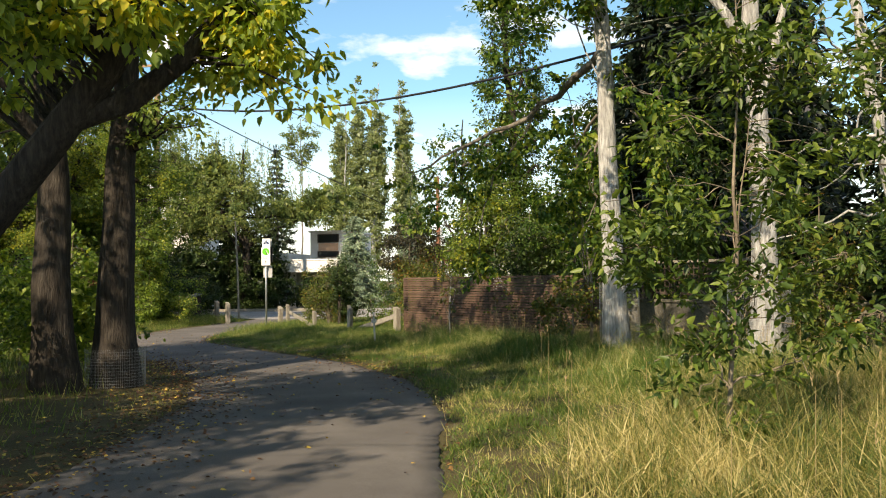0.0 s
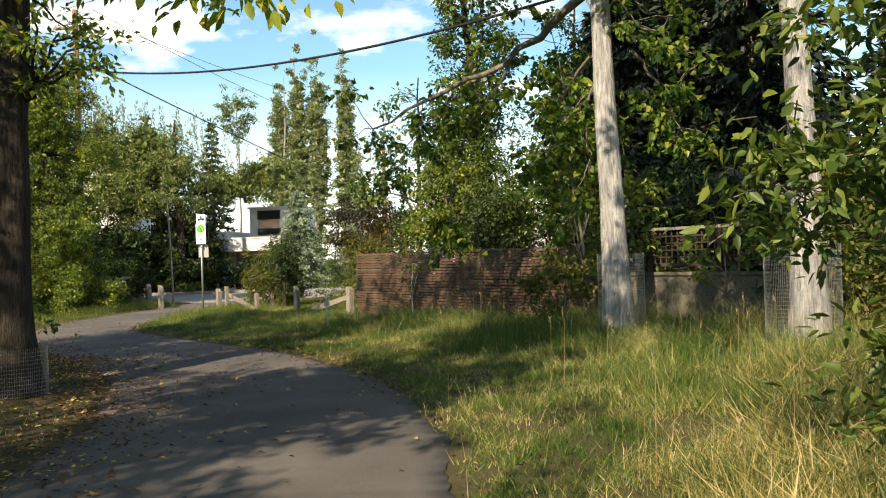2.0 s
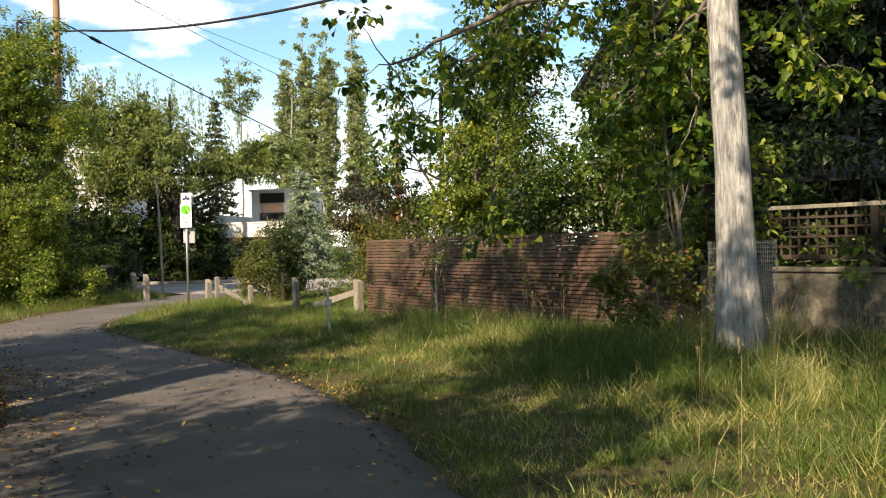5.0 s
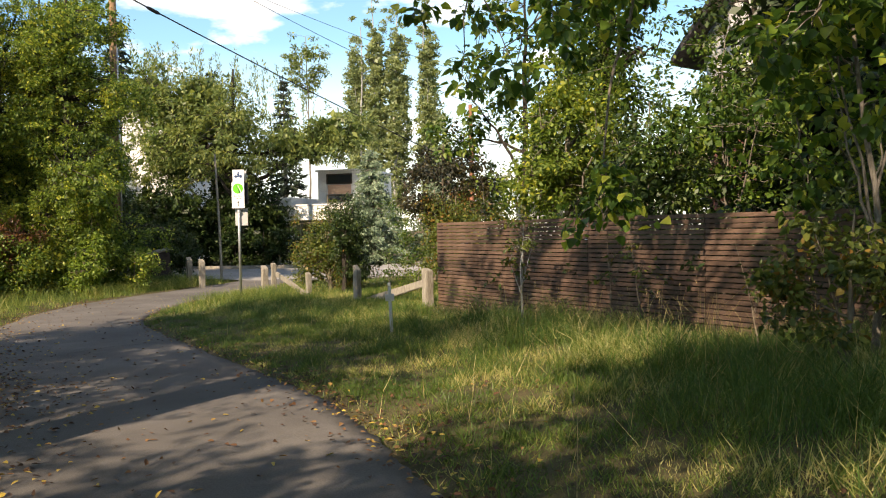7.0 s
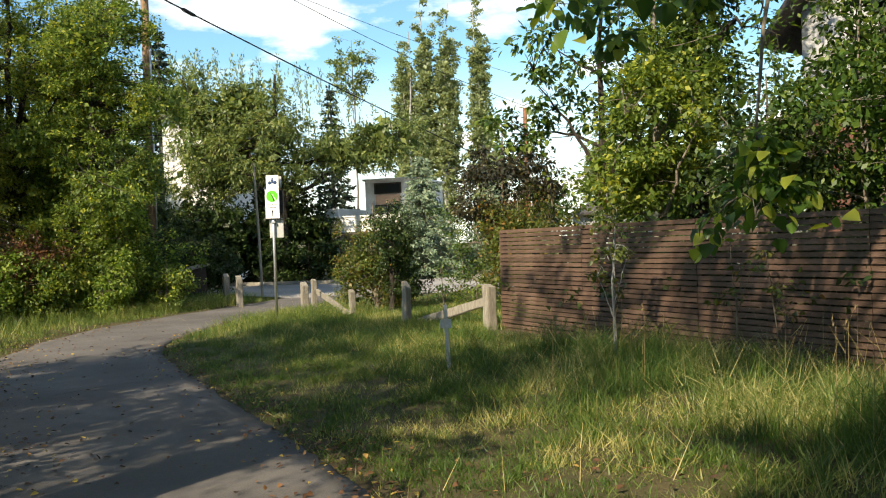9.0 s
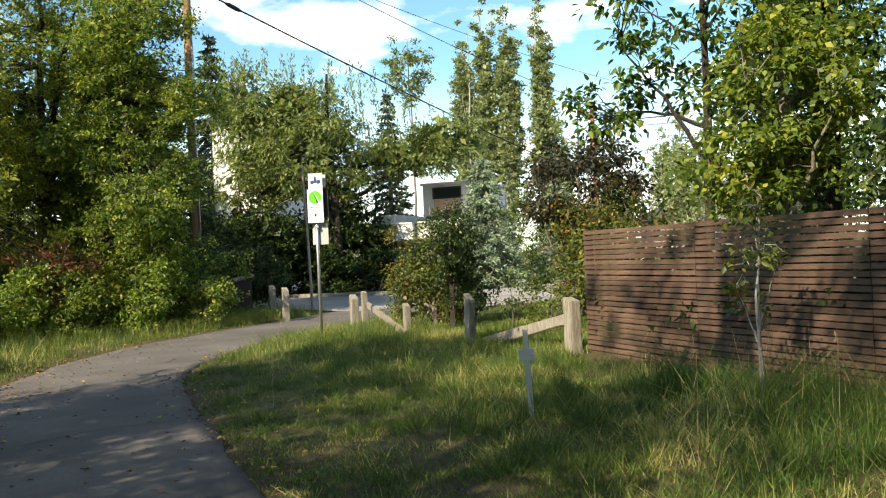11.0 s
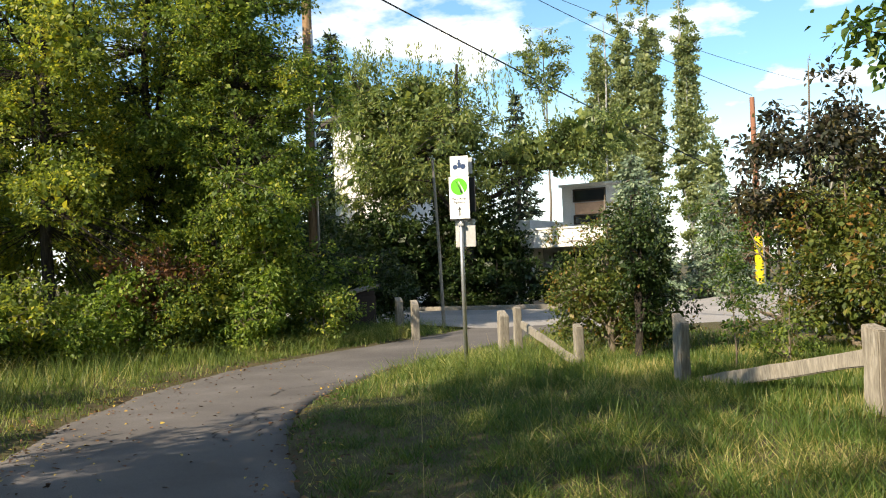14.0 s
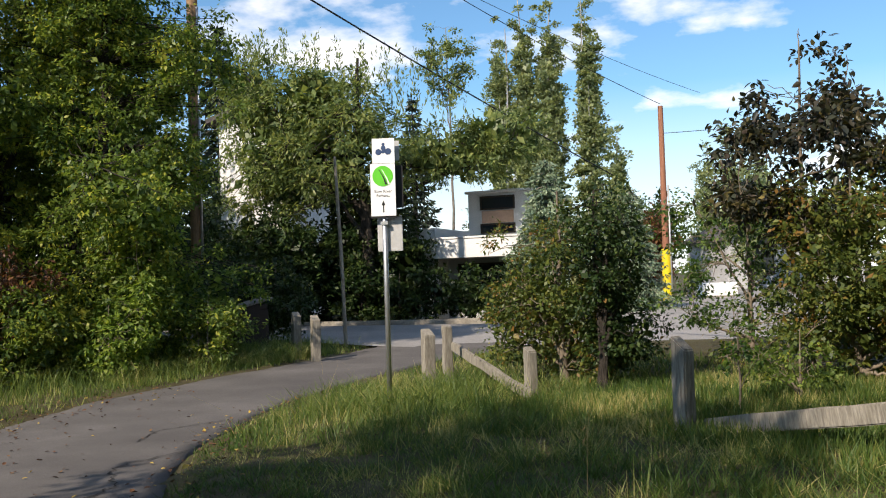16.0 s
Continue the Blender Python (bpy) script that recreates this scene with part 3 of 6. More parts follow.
def kerb(name, pts, parent=None):
    p = resample(pts, 30)
    t = unit(np.gradient(p, axis=0))
    s = np.stack([-t[:, 1], t[:, 0]], axis=1) * 0.09
    z = path_height(p)[:, None]
    prof = [(1, -0.05), (1, 0.13), (0.8, 0.15), (-0.8, 0.15), (-1, 0.13), (-1, -0.05)]
    v = np.stack([np.concatenate([p + s * a, z + b], axis=1) for a, b in prof], axis=1).reshape(-1, 3)
    i = (np.arange(29)[:, None] * 6 + np.arange(5)[None]).ravel()
    ob = link(name, fast_mesh(name, v, np.stack([i, i + 1, i + 7, i + 6], axis=1)), CONCRETE, parent)
    return tagged(ob, "low grey concrete kerb along the street", "kerb", "", "structure")


kerb("kerb", [(-40, 51.0), (-22, 49.5), (-15, 49.1), (-11, 52.1), (-9.4, 62), (-9.1, 90)])


# ---- grass ----
def blades(name, label, xy, height, width, lean, mat, seed, category="grass", simple=False):
    g = np.random.default_rng(seed)
    n = len(xy)
    z = ground_heights(xy)
    a = g.random(n) * 2 * math.pi
    side = np.stack([np.cos(a), np.sin(a), np.zeros(n)], axis=1)
    b = g.random(n) * 2 * math.pi
    out = np.stack([np.cos(b), np.sin(b), np.zeros(n)], axis=1) * (lean * (0.3 + g.random(n)))[:, None]
    base = np.concatenate([xy, z[:, None] - 0.02], axis=1)
    h, w = height[:, None], width[:, None]
    up = np.array([0, 0, 1.0])
    v = np.stack([base - side * w, base + side * w,
                  base + up * h * 0.55 + out * h * 0.3 - side * w * 0.75, base + up * h * 0.55 + out * h * 0.3 + side * w * 0.75,
                  base + up * h * (1 - 0.3 * lean * g.random(n))[:, None] + out * h], axis=1)
    if simple:
        v = v[:, [0, 1, 4]]
        ob = link(name, fast_mesh(name, v.reshape(-1, 3), np.arange(n * 3).reshape(-1, 3)), mat)
        return tagged(ob, label, category, "", "stuff")
    i = np.arange(n)[:, None] * 5
    f = np.concatenate([i + np.array([[0, 1, 2]]), i + np.array([[2, 3, 4]])])
    ob = link(name, fast_mesh(name, v.reshape(-1, 3), f), mat)
    return tagged(ob, label, category, "", "stuff")


def scatter(n, x0, x1, y0, y1, g):
    return np.stack([x0 + (x1 - x0) * g.random(n), y0 + (y1 - y0) * g.random(n)], axis=1)


def tufted(xy, g, share=0.85, spread=0.06, per=22):
    """Move a share of the points into tufts; also gives each point's tuft."""
    n = len(xy)
    k = g.integers(0, max(1, n // per), n)
    move = g.random(n) < share
    out = xy.copy()
    out[move] = xy[k[move]] + g.normal(size=(move.sum(), 2)) * spread
    return out, k


FENCE_A, FENCE_B = np.array([-5.45, 27.35]), np.array([0.55, 19.75])      # brown slatted fence
WALL_B = np.array([6.5, 13.2])                                            # the concrete wall goes on from there


def beyond_fence(xy):
    """How far a point lies behind the line of fence and wall."""
    d = FENCE_B - FENCE_A
    n1 = np.array([-d[1], d[0]]) / np.linalg.norm(d)
    e = WALL_B - FENCE_B
    n2 = np.array([-e[1], e[0]]) / np.linalg.norm(e)
    return np.maximum((xy - FENCE_A) @ n1, (xy - FENCE_B) @ n2)


g = np.random.default_rng(21)
cand = np.concatenate([scatter(310000, -14, 9, -3, 34, g), scatter(250000, -8, 4, 5, 25, g), scatter(90000, -1.5, 5, 3, 12, g), scatter(170000, -13, -3, 19, 32, g), scatter(130000, -6, 0, 7, 21, g), scatter(200000, -6.5, 1.5, 8, 20, g), scatter(80000, -9, -4, 20, 27, g)])
cand, tuft = tufted(cand, g)
vigour = (0.45 + 0.95 * g.random(len(cand)))[tuft]
keep = (beyond_fence(cand) < -0.05) & (cand[:, 0] < 8) & (cand[:, 0] > np.interp(cand[:, 1], R_LINE[:, 1], R_LINE[:, 0]))
cand, vigour = cand[keep], vigour[keep]
dr = side_distance(cand, R_LINE, -1)
keep = dr > 0.05 + 0.25 * g.random(len(cand))
cand, dr, vigour = cand[keep], dr[keep], vigour[keep]
patch = np.array([noise.noise(Vector((px * 0.55, py * 0.55, 4.0))) for px, py in cand])
tall = smooth(1.9, 3.5, dr + patch * 1.5) * (1 - 0.85 * smooth(18.5, 23, cand[:, 1]))
near_tall = smooth(0.5, 1.5, dr + patch * 0.7) * (1 - smooth(6.5, 9.5, cand[:, 1]))
by_fence = 0.85 * smooth(-1.9, -0.6, beyond_fence(cand) + patch * 0.6) * smooth(-6.0, -4.6, cand[:, 0])
tall = np.maximum(np.maximum(tall, near_tall), by_fence)
is_tall = g.random(len(cand)) < 0.06 + 0.94 * tall
short = cand[~is_tall]
sd = dr[~is_tall]
thin = g.random(len(short)) < 0.7 + 0.3 * smooth(0.1, 0.9, sd)
short, sd, sv = short[thin], sd[thin], vigour[~is_tall][thin]
fuzz = np.array([noise.noise(Vector((px * 1.9, py * 1.9, 9.0))) for px, py in short])
blades("verge_grass", "short green grass verge with thin dry patches", short, (0.045 + (0.05 + 0.11 * smooth(0.8, 2.8, sd)) * g.random(len(short))) * (0.55 + 0.9 * smooth(-0.35, 0.4, fuzz)) * sv, 0.0035 + 0.0045 * g.random(len(short)),
       0.5 + 1.0 * g.random(len(short)), GRASS_SHORT, 1, simple=True)
tl = cand[is_tall]
th = (0.20 + 0.42 * g.random(len(tl)) ** 1.4) * (0.7 + 0.5 * patch[is_tall]) * (0.5 + 0.5 * tall[is_tall]) * (0.35 + 0.75 * vigour[is_tall])
dry = tl[:, 1] + 1.5 * patch[is_tall] < 12.0
for name, label, sel, mat_, k in (("tall_grass", "tall unmown grass, green below and straw-coloured above", dry, GRASS, 2), ("rough_grass", "rough green grass mixed with dry blades by fence", ~dry, GRASS_GREEN, 8)):
    m_ = int(sel.sum())
    blades(name, label, tl[sel], th[sel] * (1.0 if k == 2 else 0.85), 0.0024 + 0.0034 * g.random(m_), 0.3 + 0.95 * g.random(m_), mat_, k)
pick = tl[g.random(len(tl)) < 0.030 * (1 - 0.7 * smooth(17, 24, tl[:, 1]))]
stem_h = 0.32 + 0.5 * g.random(len(pick)) ** 1.3
blades("grass_stems", "dry straw-coloured grass stems standing above the verge", pick, stem_h, 0.0016 + 0.002 * g.random(len(pick)), 0.25 + 0.75 * g.random(len(pick)), STRAW, 3)

cl = np.concatenate([scatter(80000, -34, -3, -3, 44, g), scatter(50000, -20, -4, 5, 40, g), scatter(230000, -21, -11, 21, 42, g)])
cl, cl_tuft = tufted(cl, g)
cl_vigour = (0.45 + 0.95 * g.random(len(cl)))[cl_tuft]
pre = cl[:, 0] < np.interp(cl[:, 1], L_LINE[:, 1], L_LINE[:, 0])
cl, cl_vigour = cl[pre], cl_vigour[pre]
dl = side_distance(cl, L_LINE, 1)

cl_keep = (dl > 0.08 + 0.35 * g.random(len(cl))) & (dl < 6) & (cl[:, 1] < 41.5) & (cl[:, 0] < -3)
lush = smooth(15, 24, cl[:, 1])
cl_keep &= g.random(len(cl)) < 0.2 + 0.8 * lush
cl, dl, cl_vigour = cl[cl_keep], dl[cl_keep], cl_vigour[cl_keep]
blades("bank_grass", "grass and weeds along the shaded bank", cl, (0.12 + 0.42 * g.random(len(cl)) ** 1.3 * smooth(0.5, 1.8, dl)) * (0.6 + 0.4 * smooth(10, 25, cl[:, 1])) * cl_vigour, 0.005 + 0.005 * g.random(len(cl)),
       0.3 + 0.6 * g.random(len(cl)), GRASS_LUSH, 4, simple=True)
cf = scatter(26000, -12.5, -2, 29, 38, g)
cg = scatter(70000, -9.5, -2.5, 26, 33, g)
cf = np.concatenate([cf, cg[(beyond_fence(cg) > -0.1) & (cg[:, 0] + 0.62 * (cg[:, 1] - 27.35) < -5.3 + 1.6 * (cg[:, 1] - 27.35))]])
cf = cf[(side_distance(cf, R_LINE, -1) > 0.3) & (beyond_fence(cf) < 4.5)]
blades("far_grass", "grass round the low timber barrier", cf, 0.06 + 0.16 * g.random(len(cf)), 0.006 + 0.004 * g.random(len(cf)), 0.3 + 0.5 * g.random(len(cf)), GRASS_SHORT, 6, simple=True)

# a few stems carry feathery seed heads
heads = pick[g.random(len(pick)) < 0.025]
seed_pos = np.repeat(np.concatenate([heads, (ground_heights(heads) + 0.6 + 0.15 * g.random(len(heads)))[:, None]], axis=1), 7, axis=0)
seed_pos[:, 2] += g.random(len(seed_pos)) * 0.1
sv_, sf_ = leaf_arrays(seed_pos, np.array([0.15, 0.1, 1.0]) + g.normal(size=(len(seed_pos), 3)) * 0.25, g.normal(size=(len(seed_pos), 3)), np.full(len(seed_pos), 0.035), np.full(len(seed_pos), 0.006))
stalk_v, stalk_f = joined([tube_arrays(np.array([[hx, hy, gz - 0.02], [hx + 0.01, hy, gz + 0.35], [hx + 0.02, hy + 0.01, gz + 0.72]]), [0.0022, 0.0018, 0.0012], 3) for hx, hy, gz in np.concatenate([heads, ground_heights(heads)[:, None]], axis=1)])
sv_, sf_ = joined([(sv_, sf_), (stalk_v, stalk_f)])
tagged(link("seed_heads", fast_mesh("seed_heads", sv_, sf_), SEED_HEAD), "feathery brown seed heads above the tall grass", "grass", "", "stuff")

lush_xy = np.array([-10.9, 31.6]) + g.normal(size=(5200, 2)) * np.array([0.9, 0.7])
lush_xy = lush_xy[side_distance(lush_xy, R_LINE, -1) > 0.45]
blades("sign_grass", "lush taller grass round foot of sign", lush_xy, 0.16 + 0.26 * g.random(len(lush_xy)), 0.004 + 0.004 * g.random(len(lush_xy)), 0.35 + 0.6 * g.random(len(lush_xy)), GRASS_LUSH, 7)

knoll = np.concatenate([np.array([-15.9, 38.2]) + g.normal(size=(7000, 2)) * np.array([1.1, 0.8]), np.array([-17.4, 36.6]) + g.normal(size=(7000, 2)) * np.array([0.7, 1.6])])
knoll = knoll[side_distance(knoll, L_LINE, 1) > 0.25]
blades("knoll_grass", "lush weedy grass round the timber bollards", knoll, 0.14 + 0.34 * g.random(len(knoll)), 0.004 + 0.005 * g.random(len(knoll)), 0.4 + 0.8 * g.random(len(knoll)), GRASS_LUSH, 11)
# clumps of broad green weeds standing in the rough grass
weed_at = np.array([(-1.15, 18.0), (-0.75, 17.6), (-1.6, 18.5), (-0.4, 16.2), (0.9, 13.2), (0.4, 11.4), (-2.3, 19.6), (-3.6, 22.3), (-4.2, 23.6), (1.6, 9.6)])
weed_xy = np.repeat(weed_at, 240, axis=0) + g.normal(size=(2400, 2)) * 0.16
blades("tall_weeds", "clumps of broad-bladed green weeds in rough grass", weed_xy, 0.2 + 0.42 * g.random(2400), 0.003 + 0.004 * g.random(2400), 0.35 + 0.9 * g.random(2400), GRASS_GREEN, 9)

# fallen leaves
lit = np.concatenate([scatter(9000, -9, 3, -2, 26, g), scatter(34000, -10, -2.5, 1, 20, g), scatter(9000, -17, -8, 18, 34, g), scatter(9000, -14, -5, 17, 34, g), scatter(4000, -16, 2, 0, 34, g)])
dR, dL = side_distance(lit, R_LINE, -1), side_distance(lit, L_LINE, 1)
edge = np.exp(-np.abs(dR - 0.05) / 0.2) * 0.7 + np.exp(-np.abs(dL - 0.1) / 0.55) * 0.9 + 0.012 * smooth(0.0, 0.2, dR) * (1 - smooth(1.6, 3.0, dR)) * (1 + 2 * smooth(12, 17, lit[:, 1]) * (1 - smooth(17, 23, lit[:, 1]))) + 0.0015
keep = (g.random(len(lit)) < edge) & (dL < 2.5)
lit, dR, dL = lit[keep], dR[keep], dL[keep]
on = (dR < 0) & (dL < 0)
lz = np.where(on, path_height(lit) + 0.03, ground_heights(lit) + 0.035)
lv, lf = leaf_arrays(np.concatenate([lit, lz[:, None]], axis=1), np.concatenate([g.normal(size=(len(lit), 2)), g.normal(size=(len(lit), 1)) * 0.15], axis=1),
                     np.array([0, 0, 1.0]) + g.normal(size=(len(lit), 3)) * 0.3, 0.03 + 0.04 * g.random(len(lit)), 0.02 + 0.025 * g.random(len(lit)), True)
tagged(link("fallen_leaves", fast_mesh("fallen_leaves", lv, lf), LITTER), "dry brown and yellow leaves along the path edges", "leaves", "", "stuff")


# ---- street furniture ----
SX, SY = -11.31, 31.5
SZ = ground_z(SX, SY)
sign_turn = 13
trail_sign_ob = empty("trail_sign", SX, SY, SZ, sign_turn)
tagged(trail_sign_ob, "white pathway sign with green disc on a galvanised post", "sign")
HS = 3.05 - SZ
rod("post", (0, 0, -0.1), (0, 0, HS - 0.1), 0.032, STEEL, trail_sign_ob, 14, "galvanised round steel post")
lower = boxed("sign_plate", (-0.155, 0.155, -0.062, -0.05, HS - 0.965, HS - 0.315), SIGN_WHITE, trail_sign_ob, "white plate with green disc and arrow", 0.003)
boxed("backing", (-0.16, 0.16, -0.05, -0.035, HS - 0.99, HS - 0.31), SIGN_BLACK, trail_sign_ob, "dark backing frame", 0.003)
upper = boxed("upper_plate", (-0.125, 0.155, -0.060, -0.048, HS - 0.31, HS + 0.0), SIGN_WHITE, trail_sign_ob, "white plate with dark blue figures", 0.003)
boxed("rear_plate", (-0.02, 0.235, 0.045, 0.055, HS - 0.86, HS - 0.33), SIGN_BLACK, trail_sign_ob, "dark rear plate", 0.003)
boxed("rear_upper_plate", (-0.08, 0.20, 0.045, 0.055, HS - 0.27, HS - 0.02), PLATE_BACK, trail_sign_ob, "grey rear plate", 0.003)
boxed("rear_lower_plate", (-0.10, 0.215, 0.04, 0.05, HS - 1.40, HS - 0.97), PLATE_BACK, trail_sign_ob, "grey back of a plate facing away", 0.012)
for bz in (HS - 0.15, HS - 0.45, HS - 0.72, HS - 1.05):
    boxed("bracket", (-0.045, 0.045, -0.05, 0.045, bz - 0.02, bz + 0.02), STEEL, trail_sign_ob)
bm = bmesh.new()
bmesh.ops.create_cone(bm, cap_ends=True, segments=40, radius1=0.128, radius2=0.128, depth=0.004, matrix=Matrix.Translation((0.0, -0.0645, HS - 0.47)) @ Matrix.Rotation(radians(90), 4, "X"))
disc = part("green_disc", bm, SIGN_GREEN, lower, "bright green disc")
# two pale and dark curved strokes on the disc, like a bending path
for k, (off, w, mt) in enumerate(((0.0, 0.011, SIGN_BLACK), (0.035, 0.008, SIGN_WHITE))):
    bm = bmesh.new()
    ring = []
    for i in range(15):
        s = i / 14
        cx, cz = 0.035 * math.sin(s * 2.6) - 0.045 + off + 0.07 * s * s, HS - 0.47 + 0.085 - 0.19 * s
        ring.append((bm.verts.new((cx - w * (0.3 + s), -0.068 - 0.001 * k, cz)), bm.verts.new((cx + w * (0.3 + s), -0.068 - 0.001 * k, cz))))
    for (a, b), (c, d) in zip(ring, ring[1:]):
        bm.faces.new((a, b, d, c))
    part("stroke", bm, mt, lower)


def text_part(name, words, size, x, z, y, mat, parent):
    cu = bpy.data.curves.new(name, "FONT")
    cu.body, cu.size, cu.align_x, cu.extrude = words, size, "CENTER", 0.0008
    tmp = bpy.data.objects.new(name, cu)
    scene.collection.objects.link(tmp)
    me = bpy.data.meshes.new_from_object(tmp.evaluated_get(bpy.context.evaluated_depsgraph_get()))
    bpy.data.objects.remove(tmp)
    ob = link(name, me, mat, parent)
    ob.matrix_basis = pose(x, y, z, 90, 0, 0)
    return ob


text_part("lettering", "Bow River", 0.052, 0.0, HS - 0.675, -0.064, SIGN_BLACK, lower)
text_part("lettering", "Pathway", 0.052, 0.0, HS - 0.73, -0.064, SIGN_BLACK, lower)
bm = bmesh.new()
for tri3 in (((-0.008, -0.92), (0.008, -0.92), (0.008, -0.82), (-0.008, -0.82)), ((-0.026, -0.83), (0.026, -0.83), (0.0, -0.77))):
    bm.faces.new([bm.verts.new((px, -0.0645, HS + pz2)) for px, pz2 in tri3])
part("arrow", bm, SIGN_BLACK, lower)
bm = bmesh.new()
for cx, cz, r in ((0.015, -0.075, 0.022), (0.015, -0.12, 0.033), (-0.045, -0.17, 0.042), (0.075, -0.165, 0.045), (0.015, -0.165, 0.026)):
    bmesh.ops.create_cone(bm, cap_ends=True, segments=7, radius1=r, radius2=r * 0.9, depth=0.003, matrix=Matrix.Translation((cx, -0.0625, HS + cz)) @ Matrix.Rotation(radians(90), 4, "X"))
part("figures", bm, SIGN_BLUE, upper, "dark blue figures")


def timber_post(name, label, x, y, top_z, w, d, rz, slope=0.08, tilt=(0, 0), group="low timber barrier", mat=None):
    """A square weathered post with a slanted, worn top."""
    z0 = ground_z(x, y)
    ob = empty(name, x, y, z0 - 0.2, rz, *tilt)
    tagged(ob, label, "post", group)
    h = top_z - z0 + 0.2
    bm = bmesh.new()
    made = bmesh.ops.create_cube(bm, size=1.0, matrix=Matrix.LocRotScale((0, 0, h / 2), None, (w, d, h)))
    for v in bm.verts:
        if v.co.z > h * 0.9 and v.co.x > 0:
            v.co.z -= slope
    bmesh.ops.subdivide_edges(bm, edges=[e for e in bm.edges if abs(e.verts[0].co.z - e.verts[1].co.z) > h * 0.5], cuts=7)
    bmesh.ops.bevel(bm, geom=bm.edges[:], offset=0.012, segments=2, affect="EDGES")
    for v in bm.verts:
        v.co += Vector((noise.noise(v.co * 4 + Vector((x, y, 0))), noise.noise(v.co * 4 + Vector((y, x, 3))), 0)) * 0.010
    part("timber", bm, mat or WOOD_GREY, ob)
    return ob


BAR = math.degrees(math.atan2(27.21 - 33.5, -5.64 + 11.3))
timber_post("timber_post", "weathered grey post with slanted top at fence corner", -5.64, 27.21, 0.70, 0.20, 0.16, BAR, 0.05)
timber_post("timber_post", "grey split post with slanted top beside bushes", -7.68, 29.42, 0.70, 0.20, 0.12, BAR, 0.12)
timber_post("timber_post", "weathered pale post with slanted top by the path", -11.55, 33.76, 0.56, 0.18, 0.16, BAR, 0.10)
timber_post("timber_post", "dark weathered post at the barrier gap", -11.1, 33.27, 0.64, 0.12, 0.12, BAR, 0.03)
timber_post("bollard", "pale timber bollard with slanted top in tall grass", -15.38, 37.97, 0.64, 0.20, 0.17, BAR, 0.10)
timber_post("bollard", "pale timber bollard with slanted top in tall grass", -16.22, 38.79, 0.69, 0.20, 0.17, BAR, 0.10)
timber_post("timber_post", "short grey post half hidden in bushes", -9.55, 31.6, 0.45, 0.14, 0.12, BAR, 0.06)


def rail(label, a, b, w=0.07, h=0.17):
    """A sagging weathered board between two points."""
    a, b = Vector(a), Vector(b)
    ob = new("barrier_rail")
    ob.matrix_basis = Matrix.Translation(a) @ (b - a).to_track_quat("X", "Z").to_matrix().to_4x4()
    tagged(ob, label, "rail", "low timber barrier")
    bm = bmesh.new()
    ln = (b - a).length
    box(bm, 0, ln, -w / 2, w / 2, -h / 2, h / 2)
    bmesh.ops.subdivide_edges(bm, edges=[e for e in bm.edges if abs(e.verts[0].co.x - e.verts[1].co.x) > ln * 0.5], cuts=9)
    bmesh.ops.bevel(bm, geom=bm.edges[:], offset=0.010, segments=2, affect="EDGES")
    for v in bm.verts:
        v.co += Vector((0, noise.noise(v.co * 2.5 + a), noise.noise(v.co * 3.0 - a))) * 0.018
    part("board", bm, WOOD_GREY, ob)
    return ob


rail("weathered grey rail with one end fallen into grass", (-7.5, 29.45, -0.12), (-5.72, 27.30, 0.40), 0.07, 0.15)
rail("weathered grey rail fallen aslant from its post", (-11.0, 33.2, 0.34), (-9.5, 31.4, -0.12), 0.06, 0.13)

# the stake with a cross plate
stake = empty("survey_stake", -5.22, 22.45, ground_z(-5.22, 22.45) - 0.1, 10, 0, -2)
tagged(stake, "slim grey metal stake with a short cross plate", "stake")
hz = 0.70 - ground_z(-5.22, 22.45) + 0.1
boxed("upright", (-0.022, 0.022, -0.016, 0.016, 0, hz), PLATE_BACK, stake, "", 0.006)
boxed("cross_plate", (-0.065, 0.065, -0.032, -0.021, hz - 0.26, hz - 0.16), PLATE_BACK, stake, "grey cross plate", 0.004)
for bx in (-0.04, 0.04):
    rod("bolt", (bx, -0.045, hz - 0.21), (bx, -0.032, hz - 0.21), 0.010, STEEL, stake, 8)


